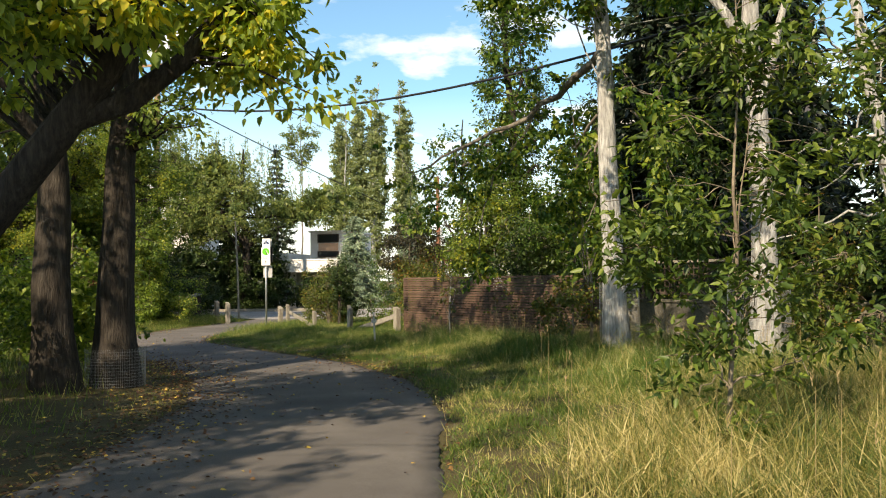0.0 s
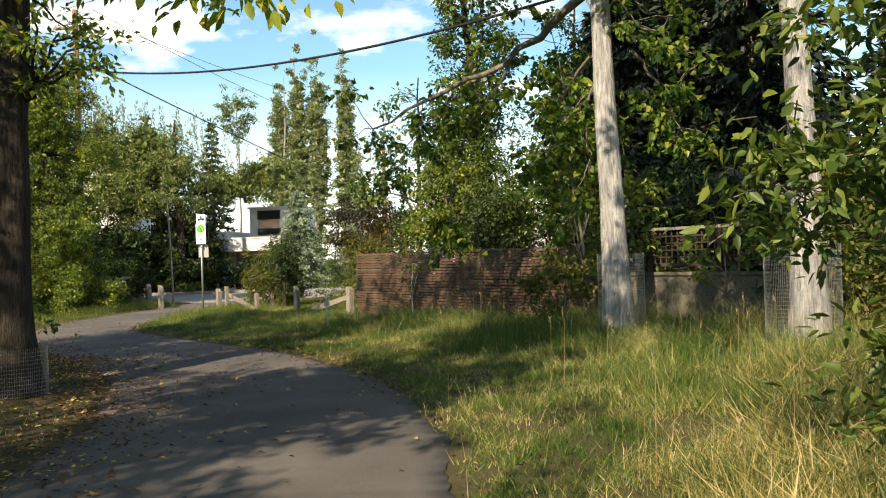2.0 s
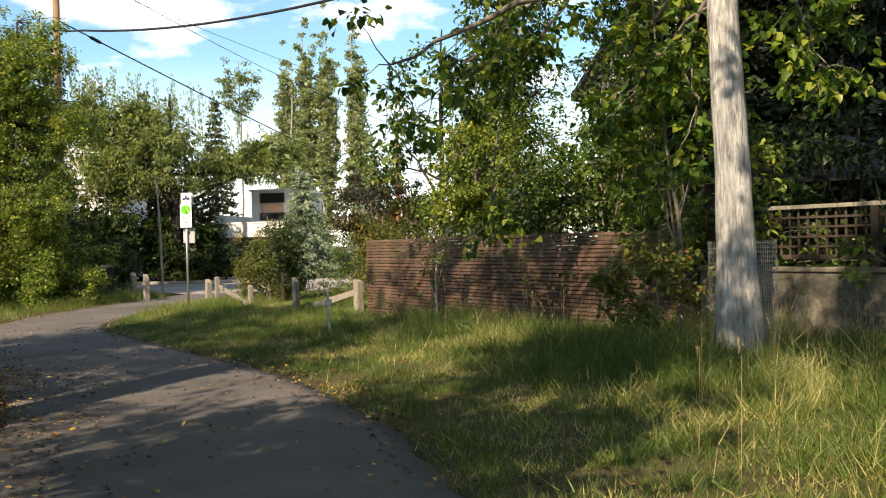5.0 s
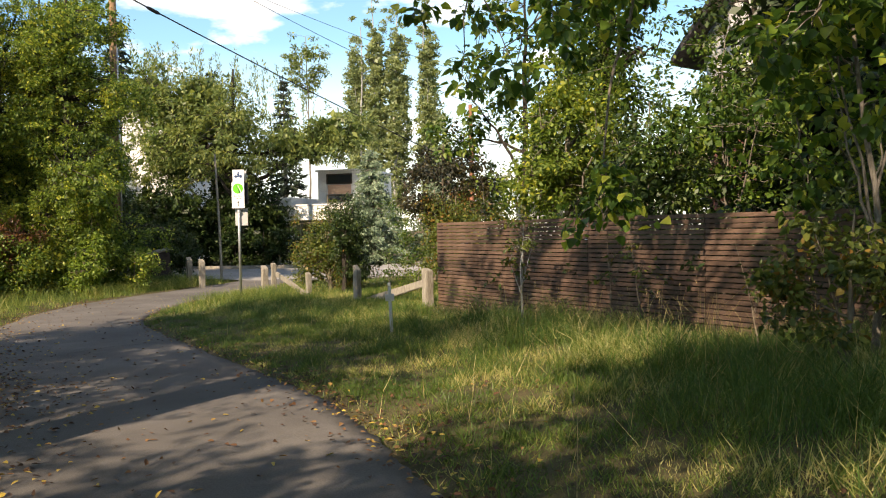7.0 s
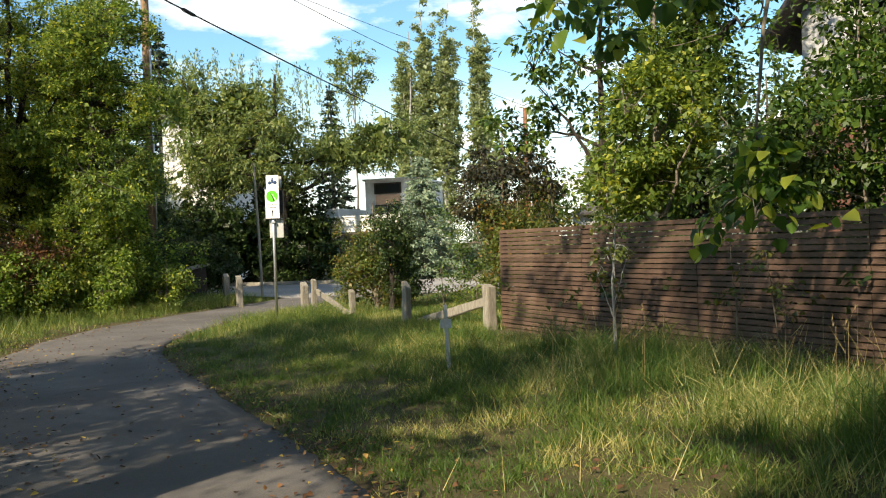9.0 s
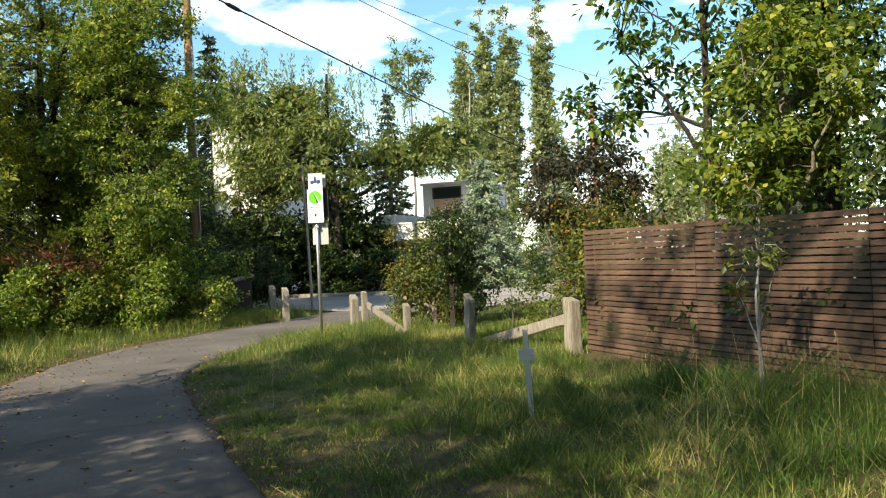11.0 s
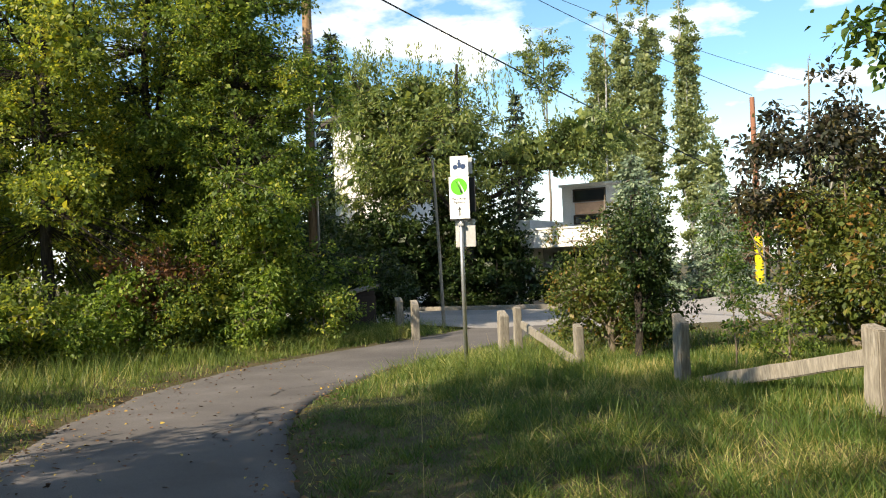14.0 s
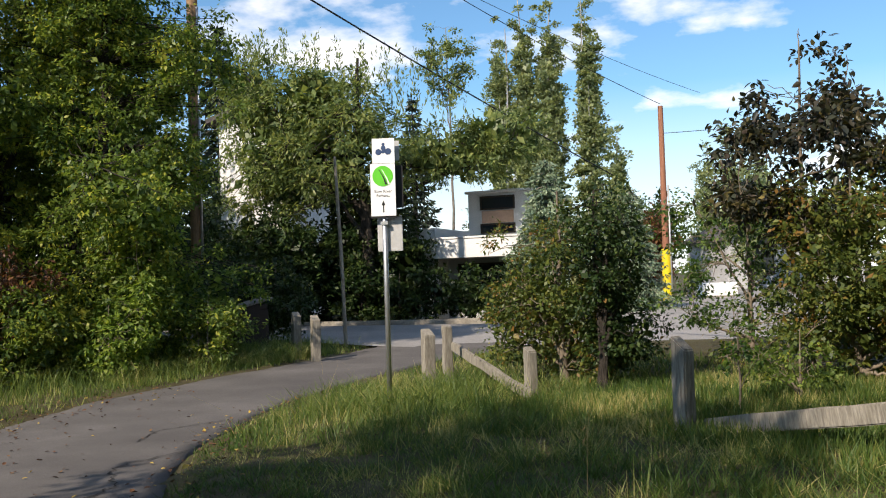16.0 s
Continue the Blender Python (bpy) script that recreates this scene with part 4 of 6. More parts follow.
# ---- fence and wall ----
def slatted_fence():
    d = FENCE_B - FENCE_A
    length = float(np.linalg.norm(d))
    ang = math.degrees(math.atan2(d[1], d[0]))
    ob = empty("slatted_fence", FENCE_A[0], FENCE_A[1], 0.0, ang)
    tagged(ob, "brown stained fence of narrow horizontal timber slats", "fence")
    top_z, bottom = 1.58, -0.16
    bays, bay = 4, length / 4
    for i in range(bays + 1):
        boxed("fence_post", (i * bay - 0.045, i * bay + 0.045, 0.022, 0.11, -0.15, top_z - 0.02), WOOD_DARK, ob, "", 0.005)
    pitch, hgt = 0.0665, 0.051
    count = int((top_z - bottom) / pitch)
    meshes = []
    r = random.Random(3)
    for k in range(4):
        bm = bmesh.new()
        box(bm, 0.004, bay - 0.004, -0.019, 0.019, -hgt / 2, hgt / 2)
        bmesh.ops.subdivide_edges(bm, edges=[e for e in bm.edges if abs(e.verts[0].co.x - e.verts[1].co.x) > 1], cuts=4)
        for v in bm.verts:
            v.co.z += 0.006 * noise.noise(Vector((v.co.x * 1.2, k * 5.0, 0)))
            v.co.y += 0.005 * noise.noise(Vector((v.co.x * 1.5, k * 5.0, 4)))
        me = bpy.data.meshes.new("slat")
        bm.to_mesh(me)
        bm.free()
        me.materials.append(WOOD_BROWN)
        meshes.append(me)
    for i in range(bays):
        for j in range(count):
            s = new("slat", r.choice(meshes))
            s.parent = ob
            s.matrix_basis = pose(i * bay, r.uniform(-0.004, 0.004), top_z - 0.03 - j * pitch + r.uniform(-0.003, 0.003), r.uniform(-2, 2), 0, 0)
    return ob


slatted_fence()


def garden_wall():
    d = WALL_B - FENCE_B
    length = float(np.linalg.norm(d))
    ob = empty("garden_wall", FENCE_B[0], FENCE_B[1], 0.0, math.degrees(math.atan2(d[1], d[0])))
    tagged(ob, "stained concrete garden wall, toned dark for shade, with dark timber lattice above", "wall")
    bm = bmesh.new()
    box(bm, 0.1, length, 0.0, 0.25, -0.3, 1.0, 0.015)
    part("wall", bm, WALL_CONCRETE, ob)
    boxed("coping", (0.08, length + 0.02, -0.03, 0.28, 1.0, 1.06), WALL_CONCRETE, ob, "", 0.012)
    for i in range(3):
        x = 1.1 + i * (length * 0.45 - 1.1) / 2
        boxed("lattice_post", (x - 0.05, x + 0.05, 0.06, 0.16, 1.06, 1.84), WOOD_DARK, ob, "", 0.006)
    boxed("top_rail", (1.0, length * 0.45 + 0.1, 0.05, 0.17, 1.78, 1.83), WOOD_GREY, ob, "weathered grey top rail", 0.006)
    boxed("bottom_rail", (1.0, length * 0.45 + 0.1, 0.07, 0.15, 1.15, 1.21), WOOD_DARK, ob, "", 0.006)
    bm = bmesh.new()
    box(bm, 0, 0.028, 0.105, 0.122, 1.21, 1.78)
    up = bpy.data.meshes.new("lattice_upright")
    bm.to_mesh(up)
    bm.free()
    up.materials.append(WOOD_DARK)
    x = 1.15
    while x < length * 0.45:
        s = new("lattice_upright", up)
        s.parent = ob
        s.matrix_basis = pose(x, 0, 0)
        x += 0.125
    for k in range(4):
        boxed("lattice_bar", (1.1, length * 0.45, 0.092, 0.104, 1.30 + k * 0.12, 1.327 + k * 0.12), WOOD_DARK, ob)
    return ob


garden_wall()
corner_post = empty("gate_post", 0.75, 19.75, 0.0, -52)
tagged(corner_post, "square dark timber post where fence meets wall", "post")
boxed("post", (-0.08, 0.08, 0.0, 0.16, -0.2, 2.15), WOOD_DARK, corner_post, "", 0.01)
boxed("cap", (-0.1, 0.1, -0.02, 0.18, 2.15, 2.19), WOOD_DARK, corner_post, "", 0.008)


def wire_guard(x, y, r, h, start, sweep):
    """A roll of welded wire mesh standing round a trunk."""
    z = ground_z(x, y)
    ob = empty("wire_guard", x, y, z)
    tagged(ob, "galvanised welded wire mesh guard round tree trunk", "tree guard", "tree guards")
    a = np.radians(np.linspace(start, start + sweep, int(sweep / 360 * 2 * math.pi * r / 0.028)))
    upright = [tube_arrays(np.array([[r * math.cos(t), r * math.sin(t), 0], [r * math.cos(t), r * math.sin(t), h]]), [0.0017] * 2, 3) for t in a]
    v, f = joined(upright)
    tagged(link("upright_wirework", fast_mesh("upright_wirework", v, f), STEEL, ob), kind="stuff")
    hoops = []
    for k in np.arange(0.02, h, 0.05):
        t = np.radians(np.linspace(start, start + sweep, 40))
        hoops.append(tube_arrays(np.stack([r * np.cos(t), r * np.sin(t), np.full(40, k)], axis=1), [0.0017] * 40, 3))
    v, f = joined(hoops)
    tagged(link("hoop_wirework", fast_mesh("hoop_wirework", v, f), STEEL, ob), kind="stuff")


wire_guard(0.62, 17.1, 0.36, 1.25, -180, 300)
wire_guard(-7.6, 14.0, 0.47, 0.62, 200, 250)
wire_guard(2.62, 14.55, 0.46, 1.30, 150, 330)


# ---- poles and wires ----
slim = empty("slim_pole", -16.3, 41.6, ground_z(-16.3, 41.6), 0, 0, -2)
tagged(slim, "slim weathered wooden pole among dark shrubs", "pole")
tube("shaft", np.array([[0, 0, -0.1], [0.02, 0, 2.3], [0, 0, 4.7]]), [0.05, 0.045, 0.035], WOOD_GREY, slim, 10)


def utility_pole(label, x, y, height, r, mat, extras):
    z = ground_z(x, y)
    ob = empty("utility_pole", x, y, z - 0.3)
    tagged(ob, label, "utility pole")
    tube("pole", np.array([[0, 0, 0], [0, 0, height * 0.5], [0, 0, height]]), [r, r * 0.9, r * 0.75], mat, ob, 14)
    extras(ob, height, r)
    return ob


def left_extras(ob, h, r):
    rod("conduit", (r + 0.03, -r * 0.5, 1.0), (r + 0.03, -r * 0.5, 9.2), 0.035, STEEL, ob, 8, "grey steel conduit")
    boxed("crossarm", (-0.9, 0.9, -r - 0.1, -r, h - 0.9, h - 0.78), POLE_WOOD, ob, "", 0.01)
    for x in (-0.8, 0.0, 0.8):
        rod("insulator", (x, -r - 0.05, h - 0.78), (x, -r - 0.05, h - 0.62), 0.04, STEEL, ob, 8)


def right_extras(ob, h, r):
    tube("guard", np.array([[0, 0, 0.3], [0, 0, 2.7]]), [r + 0.05, r + 0.05], YELLOW, ob, 14, "bright yellow guard round the foot")
    rod("conduit", (r + 0.05, -0.05, 0.3), (r + 0.05, -0.05, 5.5), 0.04, PLATE_BACK, ob, 8, "pale conduit")


PL = (-20.47, 41.7)
LEFT_POLE = utility_pole("tall brown timber utility pole with grey conduit", PL[0], PL[1], 13.5, 0.17, POLE_WOOD, left_extras)
utility_pole("red-brown timber pole with yellow guard at its foot", -9.9, 62.0, 9.0, 0.15, POLE_RED, right_extras)


def wire(label, pts, r):
    ob = tube("overhead_wire", np.array(pts, float), [r] * len(pts), CABLE, None, 5)
    return tagged(ob, label, "wire", "overhead wires")


s = np.linspace(0.3, 1.25, 50)
sag_line = np.stack([-29 + 43 * s, 46 - 36 * s, 16.36 * s ** 2 - 21.1 * s + 13.52], axis=1)
wire("thick black overhead cable sagging across the path", np.concatenate([[[PL[0], PL[1], 10.4], [-18.6, 38.9, 9.6]], sag_line]), 0.035)


def span(a, b, sag, n=30):
    t = np.linspace(0, 1, n)
    a, b = np.array(a, float), np.array(b, float)
    p = a + (b - a) * t[:, None]
    p[:, 2] -= sag * 4 * t * (1 - t)
    return p


SERVICE = wire("black service cable between two utility poles", span((PL[0], PL[1], 10.8), (-12.6, 66.4, 6.18), 0.12), 0.03)
wire("thin overhead wire between two utility poles", span((PL[0] + 0.8, PL[1], 12.9), (-9.9, 62, 8.7), 0.4), 0.014)
wire("thin overhead wire between two utility poles", span((PL[0] + 0.0, PL[1], 12.9), (-8.5, 75, 11.5), 0.5), 0.012)
wire("thin overhead wire across the path", span((PL[0] - 0.8, PL[1], 12.9), (22, 8, 12.0), 0.8), 0.012)
wire("thin overhead wire beyond the junction", span((-9.9, 62, 7.4), (14, 58, 8.6), 0.5), 0.014)
splice = tube("splice_case", np.array([[-19.95, 43.32, 10.46], [-19.9, 43.47, 10.43], [-19.77, 43.87, 10.34], [-19.72, 44.03, 10.31]]), [0.03, 0.075, 0.075, 0.03], CABLE, SERVICE, 8)


# ---- buildings ----
def window_part(parent, x0, x1, y, z0, z1, face=-1):
    w = empty("window", 0, 0, 0)
    w.parent = parent
    boxed("pane", (x0, x1, y - 0.02, y + 0.02, z0, z1), GLASS, w)
    for dims in ((x0 - 0.06, x0, z0 - 0.06, z1 + 0.06), (x1, x1 + 0.06, z0 - 0.06, z1 + 0.06), (x0, x1, z0 - 0.06, z0), (x0, x1, z1, z1 + 0.06)):
        boxed("frame", (dims[0], dims[1], y - 0.06, y + 0.03, dims[2], dims[3]), WOOD_DARK, w)


def modern_house():
    ob = empty("modern_house", -17.5, 53.0, 0.0, -4)
    tagged(ob, "white stucco modern house with balcony and flat roofs", "house")
    boxed("lower_wall", (-0.75, -0.1, 0, 5, -0.5, 3.2), STUCCO, ob, "", 0.02)
    # grey in place of white stucco: the recess has its shade in the colour
    boxed("recess", (-0.1, 3.2, 1.2, 5, -0.5, 2.05), STUCCO_GREY, ob, "recessed wall, greyed to look shaded")
    boxed("balcony", (-0.12, 3.4, -0.3, 5.2, 2.05, 2.75), STUCCO, ob, "", 0.02)
    boxed("balcony_cap", (-0.16, 3.44, -0.34, 5.2, 2.75, 2.82), STUCCO, ob, "", 0.01)
    boxed("upper_storey", (0.7, 3.2, 1.5, 6, 2.8, 4.5), STUCCO, ob, "", 0.02)
    boxed("roof", (0.6, 3.3, 1.4, 6.1, 4.5, 4.6), STUCCO, ob, "", 0.02)
    boxed("peach_panel", (1.25, 2.5, 1.46, 1.52, 3.36, 3.82), PEACH, ob, "peach coloured panel")
    window_part(ob, 1.25, 2.5, 1.5, 3.92, 4.32)
    window_part(ob, 1.25, 2.5, 1.5, 3.02, 3.28)
    window_part(ob, 0.4, 2.6, 1.2, 0.3, 1.8)


modern_house()


def gable_house(name, label, x, y, rz, w, d, eave, ridge, wall_mat, roof_mat, wins, overhang=0.4, upper=None):
    ob = empty(name, x, y, 0.0, rz)
    tagged(ob, label, "house")
    bm = bmesh.new()
    box(bm, -w / 2, w / 2, 0, d, -0.5, eave)
    part("wall", bm, wall_mat, ob)
    bm = bmesh.new()
    vs = [bm.verts.new(c) for c in ((-w / 2, 0, eave), (w / 2, 0, eave), (0, 0, ridge), (-w / 2, d, eave), (w / 2, d, eave), (0, d, ridge))]
    for tri3 in ((0, 1, 2), (4, 3, 5)):
        gb = bmesh.new()
        gb.faces.new([gb.verts.new(vs[k].co) for k in tri3])
        part("gable", gb, upper or wall_mat, ob)
    bm.free()
    k = (ridge - eave) / (w / 2)
    for sgn in (-1, 1):
        bm = bmesh.new()
        e = sgn * (w / 2 + overhang)
        ez = eave - k * overhang
        corners = [(0, -overhang, ridge + 0.02), (e, -overhang, ez), (e, d + overhang, ez), (0, d + overhang, ridge + 0.02)]
        lo = [bm.verts.new(c) for c in corners]
        hi = [bm.verts.new((c[0], c[1], c[2] + 0.2)) for c in corners]
        bm.faces.new(lo)
        bm.faces.new(hi[::-1])
        for i in range(4):
            bm.faces.new((lo[i], hi[i], hi[(i + 1) % 4], lo[(i + 1) % 4]))
        bmesh.ops.recalc_face_normals(bm, faces=bm.faces[:])
        part("roof", bm, roof_mat, ob)
    for wx0, wx1, wz0, wz1 in wins:
        window_part(ob, wx0, wx1, -0.01, wz0, wz1)
    return ob


gable_house("white_house", "tall white stucco house half hidden by trees", -26.0, 54.5, 8, 2.7, 7, 8.15, 8.6, STUCCO, SHINGLE, [(-0.9, 0.3, 1.0, 2.3)])
gable_house("dark_house", "dark red house with steep shingle roof and pale gable", 3.0, 33.7, -38, 6.2, 8, 6.6, 10.2, SIDING_RED, SHINGLE, [(-1.0, 0.6, 1.4, 2.6), (1.4, 2.4, 2.0, 3.2)], 0.7, STUCCO_GREY)
boxed("upper_wall", (-3.12, 3.12, -0.02, 8.02, 4.3, 6.58), STUCCO_GREY, bpy.data.objects["dark_house"], "pale grey upper wall")
gable_house("grey_house", "distant grey house with dark roof past the junction", -3.2, 84, 20, 9, 8, 3.4, 5.6, STUCCO_GREY, SHINGLE, [(-3.0, -1.5, 1.0, 2.4), (0.8, 2.6, 1.0, 2.4), (-0.6, 0.6, 3.6, 4.4)])


def gazebo():
    ob = empty("gazebo", 4.0, 24.2, 0.0, -30)
    tagged(ob, "dark timber garden shelter with low hipped roof", "shelter")
    for sx in (-1.2, 1.2):
        for sy in (-1.0, 1.0):
            boxed("post", (sx - 0.07, sx + 0.07, sy - 0.07, sy + 0.07, -0.2, 2.35), WOOD_DARK, ob, "", 0.008)
    bm = bmesh.new()
    bmesh.ops.create_cone(bm, cap_ends=True, segments=4, radius1=2.3, radius2=0.15, depth=0.9, matrix=Matrix.Translation((0, 0, 2.8)) @ Matrix.Rotation(radians(45), 4, "Z"))
    part("roof", bm, SHINGLE, ob)


gazebo()


def litter_bin():
    x, y = -17.75, 39.5
    ob = empty("litter_bin", x, y, ground_z(x, y), -40)
    tagged(ob, "dark timber-clad litter bin with sloping grey lid", "bin")
    boxed("body", (-0.33, 0.33, -0.33, 0.33, 0.0, 1.0), BIN_DARK, ob, "", 0.015)
    for k in range(6):
        boxed("slat", (-0.33 + k * 0.112, -0.235 + k * 0.112, -0.352, -0.333, 0.05, 0.9), BIN_DARK, ob)
    bm = bmesh.new()
    box(bm, -0.40, 0.40, -0.42, 0.42, 1.12, 1.17, 0.01)
    for v in bm.verts:
        v.co.z += 0.24 * v.co.y
    part("lid", bm, WOOD_GREY, ob, "weathered grey sloping lid")
    # thin black panel stands in for the dark inside of the opening
    boxed("mouth", (-0.24, 0.24, -0.345, -0.336, 0.72, 0.9), SIGN_BLACK, ob)
    for sx in (-0.34, 0.30):
        boxed("strut", (sx, sx + 0.04, -0.30, 0.30, 1.0, 1.12), BIN_DARK, ob)


litter_bin()


def parked_trailer():
    ob = empty("low_white_trailer", -7.9, 66.0, ground_z(-7.9, 66.0), 8)
    tagged(ob, "low white utility box standing at roadside", "box")
    boxed("body", (-0.9, 0.9, -0.4, 0.4, 0.15, 0.75), SIGN_WHITE, ob, "", 0.03)
    boxed("plinth", (-0.95, 0.95, -0.45, 0.45, -0.1, 0.15), CONCRETE, ob, "", 0.02)


parked_trailer()

# a rag of white litter on the bank
rag = empty("paper_scrap", -15.7, 33.6, ground_z(-15.7, 33.6) + 0.06)
tagged(rag, "crumpled scrap of white paper in the grass", "litter")
bm = bmesh.new()
bmesh.ops.create_grid(bm, x_segments=4, y_segments=4, size=0.09)
for v in bm.verts:
    v.co.z = 0.05 * noise.noise(v.co * 22)
part("sheet", bm, SIGN_WHITE, rag)

# ---- trees by the path ----
# two pale poplars on the right verge
FIRST_POPLAR = tree("poplar_tree", "mature poplar with pale ridged trunk in tall grass", 0.56, 16.95, 13.0, 0.205, [(0.2, 0.5, 10.5, 3.4, 3.4, 3.0), (1.3, 1.0, 7.2, 2.0, 1.8, 1.2), (-1.0, 0.0, 6.6, 1.2, 1.2, 0.8)],
     LEAF_COTTONWOOD, BARK_PALE, 101, 230, 90, 0.125, 0.5, (-0.55, 0.25), 8, 0.25, True, slim=0.75, limb_r=0.13, wobble=0.02, fine_trunk=18)
# third blob: unseen part of the crown, added to shade the garden
tree("poplar_tree", "forked poplar with pale ridged trunk and wire guard", 2.72, 14.6, 11.0, 0.22, [(0.3, 0.2, 9.6, 3.2, 3.0, 2.2), (1.9, 0.3, 7.2, 1.8, 1.8, 1.0), (-2.2, -0.6, 9.2, 2.4, 2.4, 1.4)],
     LEAF_COTTONWOOD, BARK_PALE, 102, 210, 90, 0.13, 0.7, (-0.2, 0.2), 9, 0.33, wobble=0.03, fine_trunk=18)


def overhang(host, runs, leaf_mat, bark, seed, per=34, size=0.115):
    """Drooping limbs with leaves hung along them, as parts of a tree. runs: points in the world, thickness, spread, clumps."""
    rng = np.random.default_rng(seed)
    base = np.array(host.matrix_basis.translation)
    twig, cs, rad = [], [], []
    for pts, r0, spread, n in runs:
        p = np.array(pts, float) - base
        t = np.linspace(0, len(p) - 1, 14)
        line = np.stack([np.interp(t, range(len(p)), p[:, k]) for k in range(3)], axis=1)
        line[1:-1] += rng.normal(size=(12, 3)) * 0.03
        tube("limb", line, r0 * np.linspace(1, 0.15, 14), bark, host, 7)
        at = line[np.clip((14 * (0.2 + 0.8 * rng.random(n))).astype(int), 0, 13)]
        c = at + rng.normal(size=(n, 3)) * spread + np.array([0, 0, -0.4 * spread])
        for a, b in zip(at, c):
            twig.append(tube_arrays(bend(a, b, 0.06, 5, 0.02, rng), np.linspace(0.009, 0.003, 5), 4))
        cs.append(c)
        rad.append(0.30 * (0.6 + 0.8 * rng.random(n)))
    v, f = joined(twig)
    tagged(link("twigwork", fast_mesh("twigwork", v, f), bark, host, "", True), kind="stuff")
    v, f = foliage(rng, np.concatenate(cs), np.concatenate(rad), per, size, 0.7, 0.7, 0.78, True)
    tagged(link("hanging_foliage", fast_mesh("hanging_foliage", v, f), leaf_mat, host, "drooping broad leaves, a few yellow"), kind="stuff")


overhang(FIRST_POPLAR, [
    ([(0.35, 17.2, 5.7), (-0.31, 18.6, 5.3), (-1.3, 19.1, 4.8), (-2.5, 18.6, 4.2), (-3.3, 17.6, 3.6)], 0.09, 0.42, 30),
    ([(-1.3, 19.1, 4.8), (-2.2, 19.6, 4.3), (-3.2, 19.6, 3.4)], 0.04, 0.36, 18),
    ([(-1.0, 19.0, 4.9), (-1.9, 19.2, 3.6), (-2.2, 19.1, 2.2), (-2.2, 19.2, 1.5)], 0.025, 0.14, 9),
    ([(0.3, 17.5, 4.6), (-0.3, 18.6, 3.9), (-0.3, 19.4, 2.6), (-0.2, 19.5, 1.8)], 0.035, 0.30, 20),
    ([(0.3, 17.2, 4.2), (0.15, 17.4, 3.6), (0.2, 17.4, 2.7)], 0.03, 0.22, 10),
    ([(0.9, 17.2, 4.6), (1.5, 17.6, 3.9), (1.7, 17.9, 3.2)], 0.03, 0.32, 16),
    ([(0.4, 17.2, 4.1), (-0.2, 17.7, 3.6), (-0.6, 18.0, 2.8)], 0.02, 0.28, 14),
    ([(0.6, 17.2, 5.0), (1.2, 17.0, 4.9), (1.9, 17.0, 4.3)], 0.03, 0.3, 14)], LEAF_COTTONWOOD, BARK_GREY, 108)
# shoots of yellow-green leaves round the first trunk
tree("poplar_sucker", "leafy poplar shoots with some yellow leaves", 0.1, 18.2, 4.6, 0.035, [(0.0, 0.0, 3.3, 0.9, 0.8, 1.4)],
     LEAF_COTTONWOOD, BARK_GREY, 103, 26, 36, 0.11, 0.34, (-0.2, 0), 6, 0.2, True, category="shrub", slim=0.75)
tree("poplar_sucker", "leafy shrub at the foot of the pale poplar", -0.25, 17.6, 1.5, 0.03, [(0.0, 0.0, 0.85, 0.65, 0.5, 0.55)],
     LEAF_BUSH, BARK_TWIG, 104, 26, 60, 0.07, 0.26, (0, 0), 5, 0.2, True, category="shrub", slim=0.7)
for k, (tx, ty) in enumerate(((3.7, 15.4), (4.7, 14.2), (5.7, 13.0), (6.4, 11.4))):
    tree("wall_shrub", "dark leafy shrub with rust tints by wall", tx, ty, 2.6, 0.03, [(0, 0, 1.35, 0.85, 0.7, 1.2)], LEAF_DARK if k % 2 else LEAF_BUSH, BARK_TWIG, 350 + k, 55, 50, 0.09, 0.34, (0, 0), 6, 0.15, category="shrub", inner=250, group="shrubs by the wall")
for k, (tx, ty, hh, mt) in enumerate(((3.0, 16.2, 1.2, LEAF_DARK), (3.4, 15.9, 1.3, LEAF_BUSH))):
    tree("wall_shrub", "straggling leafy shrub against the concrete wall", tx, ty, hh, 0.02, [(0, 0, hh * 0.55, 0.5, 0.4, hh * 0.42)], mt, BARK_TWIG, 440 + k, 30, 36, 0.075, 0.24, (0, 0), 5, 0.15, True, category="shrub", group="shrubs by the wall")
tree("sapling", "thin sapling with few yellow-green leaves", 2.3, 17.2, 1.9, 0.018, [(0.0, 0.0, 1.2, 0.5, 0.4, 0.6)],
     LEAF_ELDER, BARK_TWIG, 105, 9, 16, 0.10, 0.24, (-0.2, 0.1), 4, 0.3, True, slim=0.7)
# box elder sapling near the start
tree("box_elder_sapling", "young box elder with fresh green compound leaves", 1.0, 6.9, 3.7, 0.02, [(-0.05, 0.05, 2.1, 0.72, 0.6, 1.25), (0.55, 0.1, 2.6, 0.55, 0.5, 0.9), (-0.55, 0.2, 1.7, 0.5, 0.4, 0.5), (0.15, 0.0, 0.75, 0.5, 0.4, 0.5), (0.75, 0.3, 1.2, 0.4, 0.4, 0.5)],
     LEAF_SAPLING, BARK_TWIG, 106, 104, 44, 0.085, 0.30, (0.1, 0.1), 9, 0.12, True, droop=0.25, slim=0.42)
tree("box_elder_sapling", "young box elder leaning over tall grass", 3.1, 8.6, 4.2, 0.035, [(0.0, 0.0, 2.6, 1.0, 0.8, 1.3)],
     LEAF_SAPLING, BARK_TWIG, 107, 70, 46, 0.09, 0.34, (-0.3, 0.1), 8, 0.15, True, droop=0.25, slim=0.42)
